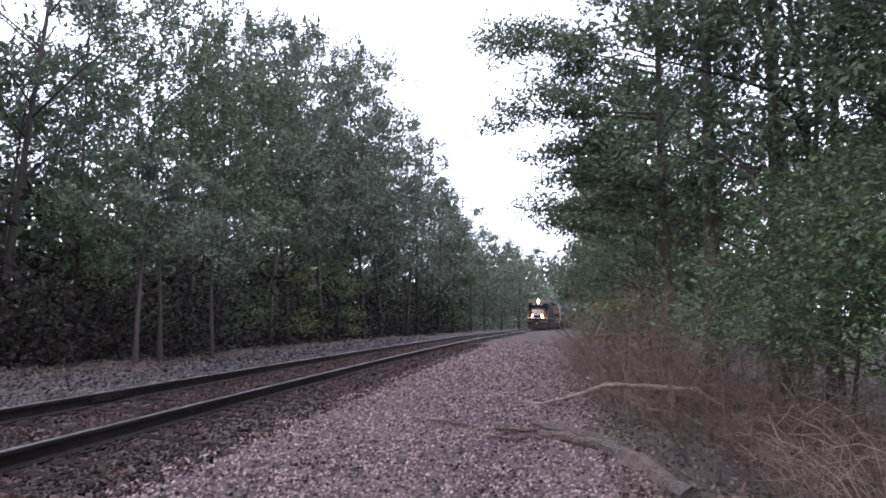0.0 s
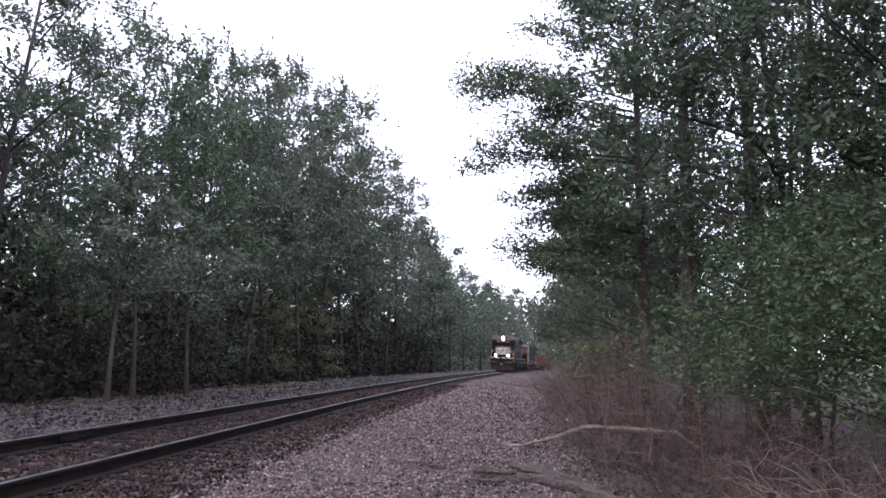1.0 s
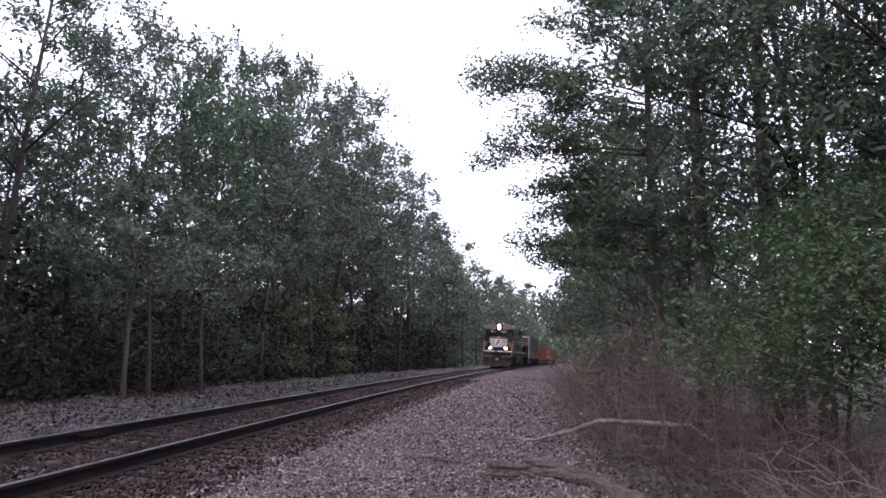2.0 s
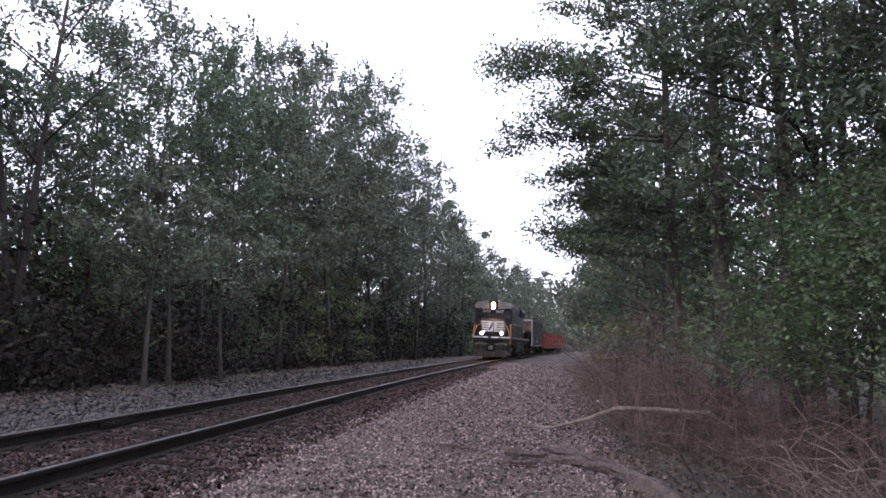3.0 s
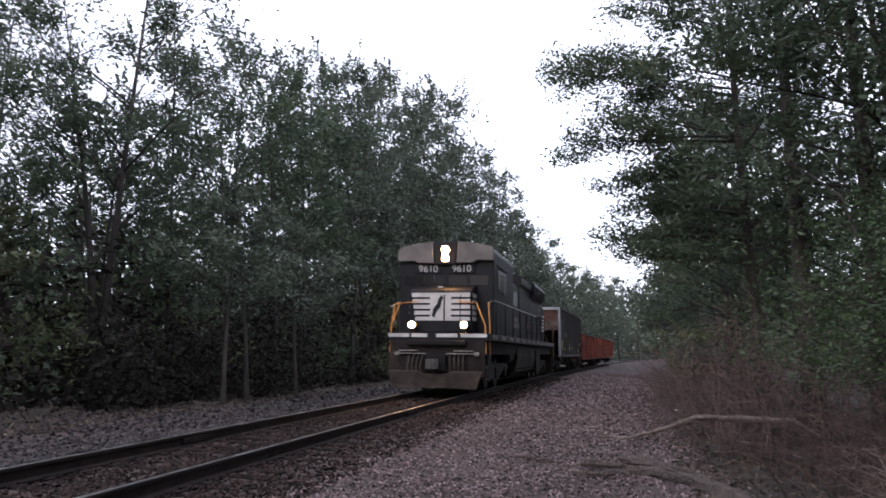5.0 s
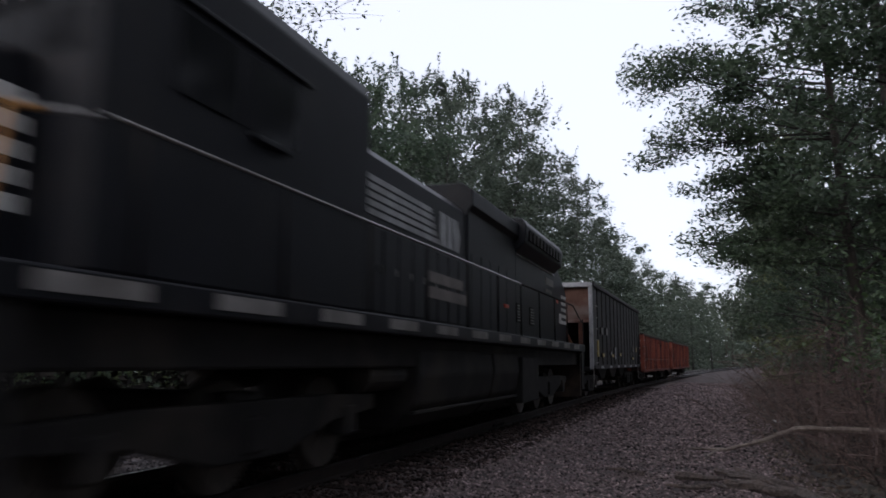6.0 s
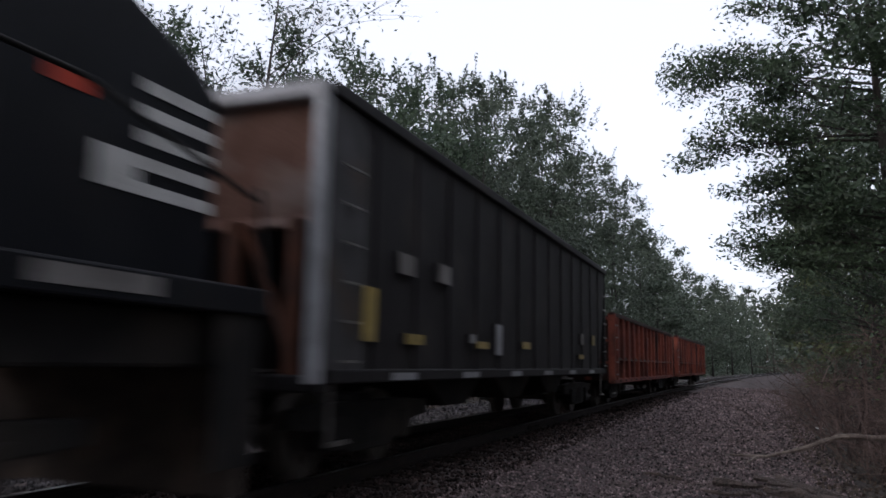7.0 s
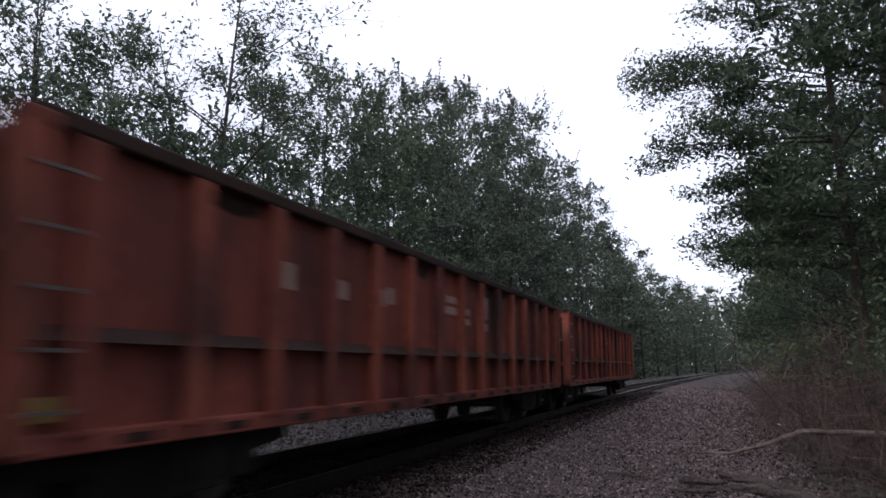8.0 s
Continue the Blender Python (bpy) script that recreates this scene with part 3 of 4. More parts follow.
    far = [make_tree(64 + i, 17, 0.06, 4.0, 6000, 0.2, M["bark"], M["leaf_warm"] if i else M["leaf_haze"], right, 0.2, upright=0.9, limbs=24, subs=5, even=0.8, cluster=0.55) for i in range(2)]
    # the last eight are added beside and behind the eye, unseen, to cut skylight
    for k, (a, l, s) in enumerate(((40, 10.2, 0.95), (48, 10.5, 1.0), (57, 10.2, 0.95), (67, 10.4, 1.0), (78, 10.0, 0.9), (92, 9.6, 0.9), (108, 9.5, 0.9), (126, 9.2, 0.85), (146, 9.0, 0.85), (170, 8.8, 0.85), (198, 8.5, 0.85), (230, 8.5, 0.9),
                                   (-4, 12, 1.0), (-12, 11, 1.0), (-22, 12, 1.0), (4, 15, 1.0), (-34, 11, 1.0), (-45, 8, 1.0), (-50, 2, 1.0), (-50, -5, 1.0))):
        x, y = by_track(a, l)
        tagged(plant(far[k % 2], x, y, rng.uniform(0, 360), s), group="trees along the bank")
    bush = [make_tree(80 + i, 4.6, 0.28, 1.7, 10500, 0.038, M["bark"], M["leaf_bright"], "leafy bright green shrub above the bare brush", 0.05, upright=0.5, limbs=30, spray=1.0, category="shrub") for i in range(2)]
    for k, (x, y, s) in enumerate(((4.9, 9.8, 1.0), (4.9, 12.2, 1.0), (5.4, 8.2, 1.0), (5.4, 14.2, 1.05), (6.2, 11.4, 1.25), (5.6, 6.4, 0.95))):
        tagged(plant(bush[k % 2], x, y, rng.uniform(0, 360), s), group="leafy shrubs on the bank")
    drop_templates(kinds + back + under + [sparse, pale, over, big] + near + far + bush)


woods()


# ---- bare brush, fallen wood and litter ----
def bare_shrub(seed, stems, height, spread, label):
    rng = np.random.default_rng(seed)
    shrub = tagged(new("bare_shrub"), label, "shrub", group="bare brush on the bank")
    pieces = []
    for k in range(stems):
        a = rng.uniform(0, 2 * math.pi)
        out = spread * rng.uniform(0.15, 1.0)
        rise = height * rng.uniform(0.2, 1.0) * (1.15 - 0.6 * out / spread)
        foot = np.array((rng.normal(0, 0.22 * spread), rng.normal(0, 0.22 * spread), -0.15))
        way = np.array((math.cos(a), math.sin(a), 0))
        wob = rng.normal(0, 0.05, (5, 3))
        line = [foot + way * out * u ** 1.1 + np.array((0, 0, (rise + 0.15) * (1.75 * u - 0.75 * u ** 2.6))) + wob[i] * u for i, u in enumerate((0, 0.25, 0.5, 0.75, 1.0))]
        r = rng.uniform(0.004, 0.013)
        pieces.append(tube(line, [r, r * 0.85, r * 0.65, r * 0.45, 0.0015], 3))
        for j in range(7):
            i = rng.integers(1, 4)
            start = line[i] + (line[i + 1] - line[i]) * rng.random()
            d = np.array((rng.normal(), rng.normal(), rng.uniform(-0.5, 0.9)))
            d = d / np.linalg.norm(d) * rng.uniform(0.2, 0.9) * height * 0.45
            bendy = start + d * 0.5 + rng.normal(0, 0.03, 3)
            pieces.append(tube([start, bendy, start + d], [r * 0.45, r * 0.3, 0.0012], 3))
    verts, faces = joined(pieces)
    mesh_object("tangle", verts, faces, M["twig"], shrub)
    return shrub


def brush():
    rng = random.Random(21)
    kinds = [bare_shrub(90 + i, 42, 2.0, 1.7, "tangle of bare brown twigs on the bank") for i in range(3)]
    spots = ((3.6, 7.2, 0.7), (3.9, 6.0, 0.75), (3.7, 8.8, 0.75), (4.2, 8.0, 0.95), (3.8, 10.4, 0.8), (4.3, 10.2, 1.05), (3.7, 12.2, 0.8), (4.1, 12.6, 1.1), (3.5, 14.2, 0.9), (3.8, 14.8, 1.4), (2.6, 16.4, 1.4), (3.3, 17.2, 1.8),
             (2.6, 19.0, 1.7), (3.3, 20.2, 1.8), (2.8, 22.5, 1.6), (3.0, 25.5, 1.5), (2.8, 29.0, 1.4), (2.8, 33.0, 1.3), (4.0, 7.0, 1.0), (3.9, 5.0, 0.8), (3.8, 12.0, 1.2), (2.5, 37.5, 1.0), (2.7, 43, 1.0))
    for k, (x, y, s) in enumerate(spots):
        plant(kinds[k % 3], x, y, rng.uniform(0, 360), s, 0.05)
    drop_templates(kinds)


def arching_canes():
    """Long pale canes that arch out of the brush near the eye."""
    rng = np.random.default_rng(19)
    for c, (x, y, s) in enumerate(((3.5, 5.6, 1.0), (3.4, 6.8, 1.0), (3.7, 8.2, 1.1), (3.3, 9.6, 0.9), (4.2, 6.4, 1.2))):
        clump = tagged(new("cane_clump"), "clump of long pale bare canes arching over the bank", "shrub", group="arching canes")
        clump.matrix_basis = pose(x, y, float(ground_z(x, y)) - 0.05)
        for k in range(24):
            a = rng.uniform(0, 2 * math.pi)
            out, rise = s * rng.uniform(0.7, 1.7), s * rng.uniform(0.5, 1.5)
            foot = rng.normal(0, 0.18, 3) * np.array((1, 1, 0))
            way = np.array((math.cos(a), math.sin(a), 0))
            line = [foot + way * out * u + np.array((0, 0, rise * (2.1 * u - 1.25 * u * u))) + rng.normal(0, 0.02, 3) for u in (0, 0.2, 0.4, 0.6, 0.8, 1.0)]
            r = rng.uniform(0.0035, 0.0075)
            pieces = [tube(line, [r, r * 0.9, r * 0.8, r * 0.65, r * 0.4, 0.0015], 4)]
            for j in range(3):
                i = int(rng.integers(1, 5))
                d = rng.normal(0, 1, 3) * np.array((0.25, 0.25, 0.16)) * s
                pieces.append(tube([line[i], line[i] + d * 0.5 + rng.normal(0, 0.02, 3), line[i] + d], [r * 0.5, r * 0.35, 0.0012], 3))
            verts, faces = joined(pieces)
            mesh_object("cane", verts, faces, M["twig_pale"], clump)


def fallen(name, points, radii, mat, label, sides=9):
    """A fallen piece of wood lying along the points, uneven along its length."""
    rng = np.random.default_rng(len(points) + int(points[0][1] * 10))
    fine, thick = [], []
    for i in range(len(points) - 1):
        for u in (0, 0.33, 0.66):
            p = np.array(points[i]) * (1 - u) + np.array(points[i + 1]) * u
            fine.append(p + rng.normal(0, 0.006, 3))
            thick.append((radii[i] * (1 - u) + radii[i + 1] * u) * rng.uniform(0.86, 1.14))
    fine.append(np.array(points[-1]))
    thick.append(radii[-1])
    verts, faces = tube(fine, thick, sides)
    verts = [v + Vector(rng.normal(0, 0.1, 3)) * thick[min(i // sides, len(thick) - 1)] for i, v in enumerate(verts)]
    return tagged(mesh_object(name, verts, faces, mat, None), label, "fallen wood")


def ground_line(points, lift):
    return [(x, y, float(ground_z(x, y)) + lift) for x, y in points]


def deadwood():
    fallen("log", ground_line([(0.12, 10.5), (0.5, 10.3), (0.92, 10.02)], 0.06), [0.06, 0.08, 0.085], M["log"], "weathered grey-brown fallen log, broken across", 12)
    fallen("log", ground_line([(0.93, 9.98), (1.24, 9.05), (1.6, 8.1)], 0.075), [0.1, 0.12, 0.125], M["log"], "thick weathered log end on the ballast edge", 12)
    for pts, r in (([(-0.48, 10.86), (-0.2, 10.8), (0.12, 10.74)], 0.04), ([(0.05, 11.7), (0.5, 11.1), (0.95, 10.5)], 0.032), ([(0.33, 11.75), (0.6, 11.25), (0.9, 10.7)], 0.03), ([(0.2, 11.35), (0.5, 10.95), (0.85, 10.45)], 0.022),
                   ([(0.42, 11.6), (0.7, 11.2), (1.05, 10.55)], 0.018), ([(-0.05, 10.0), (-0.3, 9.92), (-0.55, 9.95)], 0.025), ([(-0.9, 11.0), (-1.2, 11.2), (-1.4, 11.1)], 0.02), ([(0.0, 10.3), (0.1, 10.1), (0.15, 9.85)], 0.02)):
        fallen("wood_splinter", ground_line(pts, r * 1.2 + 0.04), [r * 1.3, r * 1.3, r * 0.6], M["log"], "splintered piece of fallen log", 6)
    # the long pale branch that reaches from the ballast over the ditch
    knee = [(-0.35, 14.8, float(ground_z(-0.35, 14.8)) + 0.03), (0.24, 14.65, float(ground_z(0.24, 14.65)) + 0.04), (0.77, 14.9, -0.38), (1.2, 15.1, -0.27), (1.46, 15.2, -0.18)]
    fallen("branch", knee, [0.016, 0.028, 0.033, 0.038, 0.044], M["branch_pale"], "pale fallen branch lying across the ballast edge", 7)
    fallen("branch", [(1.44, 15.2, -0.17), (2.2, 15.25, -0.21), (3.2, 15.3, -0.27), (3.9, 15.4, -0.75)], [0.048, 0.054, 0.045, 0.036], M["branch_pale"], "pale fallen branch reaching into the brush", 7)
    fallen("branch", ground_line([(0.1, 14.65), (-0.05, 13.6), (-0.12, 12.9)], 0.025), [0.03, 0.02, 0.008], M["branch_pale"], "thin side branch lying on the ballast", 5)
    fallen("branch", [(3.6, 12.0, 2.6), (3.45, 12.0, 3.2), (3.1, 12.05, 3.55), (2.75, 12.1, 3.85)], [0.03, 0.025, 0.018, 0.006], M["bark_pale"], "dead pale branch standing out of the shrubs", 5)
    fallen("branch", [(3.45, 12.0, 3.2), (3.42, 12.0, 3.6), (3.47, 12.0, 4.0)], [0.015, 0.01, 0.004], M["bark_pale"], "dead pale twig standing out of the shrubs", 5)
    fallen("branch", ground_line([(1.6, 24.6), (2.0, 25.2), (2.9, 25.0)], 0.03), [0.03, 0.035, 0.02], M["log"], "short pale branch at the ditch", 5)
    rng = random.Random(8)
    for k in range(22):
        x, y = rng.uniform(1.3, 3.4), rng.uniform(7, 30)
        a, ln = rng.uniform(0, math.pi), rng.uniform(0.25, 0.8)
        pts = ground_line([(x, y), (x + math.cos(a) * ln / 2, y + math.sin(a) * ln / 2), (x + math.cos(a) * ln, y + math.sin(a) * ln)], 0.012)
        fallen("stick", pts, [0.012, 0.014, 0.006], M["log"], "small dead stick on the bank", 4)
    white = part("litter_scrap", box(-0.16, 0.16, -0.05, 0.05, 0, 0.07, 0.02), M["white"])
    white.matrix_basis = pose(2.0, 26.9, float(ground_z(2.0, 26.9)) + 0.01, 0, 5, 25)
    tagged(white, "small white scrap lying at the ditch", "litter")


def leaf_litter():
    rng = np.random.default_rng(33)
    n = 16000
    lat, along = rng.uniform(6.0, 11.5, n), 4 * (45 / 4) ** rng.random(n)
    bend = np.maximum(along - BEND_START, 0)
    x, y = -OFFSET + lat + BEND * bend ** 2 / 2, along - lat * BEND * bend
    c = np.stack([x, y, ground_z(x, y) + rng.uniform(0.0, 0.05, n)], 1)
    v, q = leaf_quads(rng, c, 0.05, 0.0)
    tagged(fast_mesh("leaf_litter", v, q, M["litter"]), "brown dead leaves on the bank", "leaf litter", kind="stuff")
    n = 12000
    lat, along = -rng.uniform(7.2, 13.5, n), 8 * (90 / 8) ** rng.random(n)
    bend = np.maximum(along - BEND_START, 0)
    x, y = -OFFSET + lat + BEND * bend ** 2 / 2, along - lat * BEND * bend
    c = np.stack([x, y, ground_z(x, y) + rng.uniform(0.0, 0.08, n)], 1)
    v, q = leaf_quads(rng, c, 0.08, -0.5)
    tagged(fast_mesh("dry_grass", v, q, M["litter"]), "dry grass and dead leaves at the wood's edge", "dry grass", kind="stuff")


brush()
arching_canes()
deadwood()
leaf_litter()
scatter_stones("ballast_stones", 101, 56000, (1.8, 6.7), (3.2, 60), 0.0235, M["stone"], "grey and pinkish crushed ballast stones")
scatter_stones("ballast_stones", 102, 20000, (-10.9, -1.35), (6, 70), 0.045, M["stone_far"], "grey crushed ballast stones beyond the track, darker than the near ones")
scatter_stones("ballast_stones", 104, 6000, (-9.5, 6.7), (-14, 5), 0.042, M["stone"], "crushed ballast stones around the standpoint")
scatter_stones("ballast_stones", 103, 24000, (-1.35, 2.1), (4, 45), 0.032, M["stone_dark"], "dirty ballast stones between the sleepers")


# ---- the train: y runs back from each vehicle's front, z up from the rail tops ----
def bar(points, radius, sides=6):
    verts, faces = tube(points, [radius] * len(points), sides)
    return verts, faces


def rod(name, points, radius, mat, parent, label=""):
    verts, faces = bar(points, radius)
    return mesh_object(name, verts, faces, mat, parent, label, smooth=True)


def panel(name, x, y0, y1, z0, z1, mat, parent, label="", thick=0.006):
    """A thin painted plate lying on a side wall at x."""
    return part(name, box(x - 0.004, x + thick, y0, y1, z0, z1), mat, parent, label)


def front_panel(name, y, x0, x1, z0, z1, mat, parent, label=""):
    return part(name, box(x0, x1, y - 0.006, y + 0.004, z0, z1), mat, parent, label)


def lettering(text, size, mat, parent, m, label):
    data = bpy.data.curves.new("number", "FONT")
    data.body, data.size, data.extrude, data.offset = text, size, 0.004, 0.0
    data.align_x, data.align_y = "CENTER", "CENTER"
    maker = new("number_maker", data)
    me = bpy.data.meshes.new_from_object(maker.evaluated_get(bpy.context.evaluated_depsgraph_get()))
    bpy.data.objects.remove(maker)
    me.materials.clear()
    me.materials.append(mat)
    ob = new("number", me)
    ob.parent = parent
    ob.matrix_basis = m
    return tagged(ob, label)


WHEELSETS = []


def wheelset(parent, y, radius):
    """An axle with two flanged wheels; turns as the vehicle rolls. The hub holes let the turning show."""
    bm = cylinder((-0.95, 0, 0), (0.95, 0, 0), 0.085, 10)
    for side in (-1, 1):
        cylinder((side * 0.69, 0, 0), (side * 0.82, 0, 0), radius, 28, bm)
        cylinder((side * 0.665, 0, 0), (side * 0.69, 0, 0), radius + 0.028, 28, bm)
        cylinder((side * 0.82, 0, 0), (side * 0.87, 0, 0), 0.16, 14, bm)
        for k in range(4):
            a = k * math.pi / 2
            c = Vector((side * 0.822, math.cos(a) * radius * 0.55, math.sin(a) * radius * 0.55))
            cylinder(c, c + Vector((side * 0.012, 0, 0)), 0.06, 8, bm)
    ob = part("wheelset", bm, M["wheel"], parent)
    WHEELSETS.append((ob, y, radius))
    return ob


def truck(parent, y, axles, spacing, radius):
    first = y - spacing * (axles - 1) / 2
    reach = spacing * (axles - 1) / 2 + 0.75
    for side in (-1, 1):
        x0, x1 = sorted((side * 0.98, side * 1.16))
        outline = [(y - reach, radius + 0.12), (y - reach, radius + 0.3), (y - reach * 0.55, radius + 0.34), (y + reach * 0.55, radius + 0.34), (y + reach, radius + 0.3), (y + reach, radius + 0.12),
                   (y + reach * 0.6, radius + 0.05), (y + spacing * 0.3, radius - 0.2), (y - spacing * 0.3, radius - 0.2), (y - reach * 0.6, radius + 0.05)]
        part("side_frame", prism(outline, "x", x0, x1, 0.02), M["under"], parent, "cast steel truck side frame, dusty")
        for k in range(axles):
            part("axle_box", box(x0 - 0.03, x1 + 0.05, first + k * spacing - 0.15, first + k * spacing + 0.15, radius - 0.14, radius + 0.2, 0.03), M["under"], parent)
        bm = bmesh.new()
        for k in range(3):
            cylinder((side * 1.1, y - 0.22 + 0.22 * k, radius - 0.12), (side * 1.1, y - 0.22 + 0.22 * k, radius + 0.2), 0.075, 10, bm)
        part("spring_nest", bm, M["under"], parent)
    part("bolster", box(-1.05, 1.05, y - 0.25, y + 0.25, radius + 0.1, radius + 0.42, 0.03), M["under"], parent)
    for k in range(axles):
        wheelset(parent, first + k * spacing, radius)


def coupler(parent, y, way):
    """way: -1 at the front, 1 at the rear."""
    bm = box(-0.11, 0.11, min(y, y + way * 0.45), max(y, y + way * 0.45), 0.78, 0.98, 0.03)
    prism([(-0.16, y + way * 0.45), (0.16, y + way * 0.45), (0.2, y + way * 0.62), (0.06, y + way * 0.75), (-0.02, y + way * 0.6), (-0.16, y + way * 0.72)], "z", 0.74, 1.02, 0.0, bm)
    part("coupler", bm, M["steel"], parent, "worn steel knuckle coupler")


def locomotive():
    loco = tagged(new("locomotive"), "black diesel freight locomotive with white stripes and lit headlamps", "locomotive")
    black, white = M["black"], M["white"]
    # frame and walkway
    part("underframe", box(-1.35, 1.35, 0.75, 22.7, 1.15, 1.56, 0.03), M["under"], loco)
    part("walkway", box(-1.55, 1.55, 0.6, 22.85, 1.56, 1.78, 0.02), black, loco, "black walkway with white edge stripes")
    y = 1.35
    while y < 21.9:
        for side in (-1, 1):
            panel("edge_stripe", side * 1.552, y, y + 0.95, 1.62, 1.745, M["edge_white"], loco, "dirty white edge stripe")
        y += 1.75
    for x0, x1 in ((-1.5, -0.85), (-0.78, -0.3), (-0.02, 0.62), (0.72, 1.5)):
        front_panel("edge_stripe", 0.598, x0, x1, 1.655, 1.76, white, loco, "white edge stripe")
    # pilot, plough and front clutter
    part("pilot", box(-1.45, 1.45, 0.6, 0.75, 0.5, 1.58, 0.02), M["pilot_dark"], loco, "dark grimy pilot plate")
    part("anticlimber", box(-0.9, 0.9, 0.42, 0.62, 1.42, 1.56, 0.02), M["under"], loco)
    part("pilot_step", box(-1.1, -0.55, 0.4, 0.6, 1.24, 1.27), M["steel"], loco)
    part("pilot_step", box(0.55, 1.1, 0.4, 0.6, 1.24, 1.27), M["steel"], loco)
    plow = prism([(-1.42, 0.62), (-0.5, 0.62), (-0.34, 0.52), (0.34, 0.52), (0.5, 0.62), (1.42, 0.62), (1.24, 0.1), (0.35, 0.12), (-0.35, 0.12), (-1.24, 0.1)], "y", 0.28, 0.36, 0.02)
    bmesh.ops.transform(plow, matrix=pose(0, 0.12, 0, 12, 0, 0), verts=plow.verts)
    part("snow_plough", plow, M["pilot"], loco, "dusty grey snow plough")
    coupler(loco, 0.6, -1)
    part("draft_pocket", box(-0.32, 0.32, 0.42, 0.62, 0.66, 1.12, 0.03), M["under"], loco)
    rng = random.Random(4)
    for side in (-1, 1):
        for k in range(4):
            x = side * (0.42 + 0.13 * k)
            rod("air_hose", [(x, 0.6, 1.12), (x + 0.02, 0.42, 1.06), (x + side * 0.03, 0.38, 0.8), (x, 0.44, 0.5 + rng.uniform(0, 0.14))], 0.034, M["pilot"], loco, "dusty rubber air hose")
            part("hose_end", box(x - 0.03, x + 0.03, 0.40, 0.47, 0.5, 0.6, 0.01), M["steel"], loco)
        part("jumper_socket", box(side * 1.2 - 0.07, side * 1.2 + 0.07, 0.52, 0.62, 1.1, 1.22, 0.02), M["steel"], loco)
        part("cut_lever", box(min(side * 0.3, side * 1.3), max(side * 0.3, side * 1.3), 0.5, 0.53, 1.16, 1.19), M["steel"], loco)
        for z in (0.42, 0.78, 1.14):
            part("step", box(min(side * 1.12, side * 1.5), max(side * 1.12, side * 1.5), 0.8, 1.25, z, z + 0.04, 0.008), M["steel"], loco)
        part("step_side", box(side * 1.5 - 0.015, side * 1.5 + 0.015, 0.78, 1.3, 0.4, 1.56), M["under"], loco)
        # ditch lamps on the front walkway
        housing = part("ditch_lamp", cylinder((side * 0.79, 0.68, 2.02), (side * 0.79, 0.86, 2.02), 0.125, 18, box(side * 0.79 - 0.05, side * 0.79 + 0.05, 0.72, 0.84, 1.78, 1.95)), black, loco)
        part("lens", cylinder((side * 0.79, 0.665, 2.02), (side * 0.79, 0.685, 2.02), 0.1, 18), M["lamp"], housing, "glowing warm white lamp lens")
        # yellow hand rails by the steps
        rod("grab_rail", [(side * 1.18, 0.66, 2.66), (side * 1.44, 0.66, 2.0), (side * 1.46, 0.66, 1.2), (side * 1.3, 0.64, 1.08)], 0.024, M["yellow"], loco, "yellow hand rail")
        rod("grab_rail", [(side * 1.42, 1.35, 2.72), (side * 1.46, 1.1, 2.66), (side * 1.53, 0.95, 1.95), (side * 1.53, 0.95, 1.15)], 0.024, M["yellow"], loco, "yellow hand rail")
        rod("front_rail", [(side * 1.18, 0.66, 2.66), (side * 0.6, 0.64, 2.72)], 0.018, M["yellow"], loco, "yellow hand rail")
        # side hand rail with posts
        rod("hand_rail", [(side * 1.42, 1.35, 2.72), (side * 1.5, 1.9, 2.82), (side * 1.5, 13.9, 2.88)], 0.02, M["steel"], loco)
        # same rail further back, given a dark colour so it looks unlit
        rod("hand_rail", [(side * 1.5, 13.9, 2.88), (side * 1.5, 20.85, 2.9), (side * 1.48, 22.65, 2.5)], 0.02, M["under"], loco, "rear stretch of the hand rail, coloured dark as if unlit")
        for k in range(10):
            rod("rail_post", [(side * 1.51, 2.2 + 1.95 * k, 1.76), (side * 1.5, 2.2 + 1.95 * k, 2.86)], 0.018, M["under"], loco)
        rod("sand_pipe", [(side * 1.2, 2.0, 1.2), (side * 1.15, 1.75, 0.6), (side * 0.8, 1.85, 0.25)], 0.02, M["under"], loco)
    # nose with its emblem as plain stripes
    nose = part("nose", prism([(1.0, 1.78), (1.0, 2.98), (1.1, 3.12), (1.76, 3.3), (1.76, 1.78)], "x", -0.98, 0.98, 0.05), black, loco)
    front_panel("nose_door", 0.997, 0.1, 0.14, 1.85, 3.05, M["under"], nose)
    for i in range(5):
        z0 = 2.16 + i * 0.178
        for x0, x1 in ((-0.9, -0.3), (0.3, 0.6), (0.63, 0.92)):
            front_panel("stripe", 0.993, x0 + 0.03 * (4 - i) * (x0 < 0), x1, z0, z0 + 0.115, white, nose, "white stripe")
    for side in (-1, 1):
        for i in range(5):
            panel("stripe", side * 0.982, 1.06, 1.68, 2.16 + i * 0.178, 2.275 + i * 0.178, white, nose, "white stripe")
    front_panel("emblem", 0.993, -0.32, 0.095, 2.16, 2.99, white, nose, "white emblem panel")
    front_panel("emblem", 0.993, 0.145, 0.33, 2.16, 2.99, white, nose, "white emblem panel")
    front_panel("stripe", 0.992, -0.9, 0.92, 2.93, 3.0, white, nose, "white stripe")
    dark = prism([(-0.26, 2.3), (-0.18, 2.24), (-0.1, 2.45), (0.0, 2.55), (0.04, 2.72), (0.09, 2.85), (0.03, 2.93), (-0.06, 2.82), (-0.1, 2.66), (-0.22, 2.52)], "y", 0.978, 0.99)
    part("emblem_figure", dark, black, nose, "black slanted figure on the white panel")
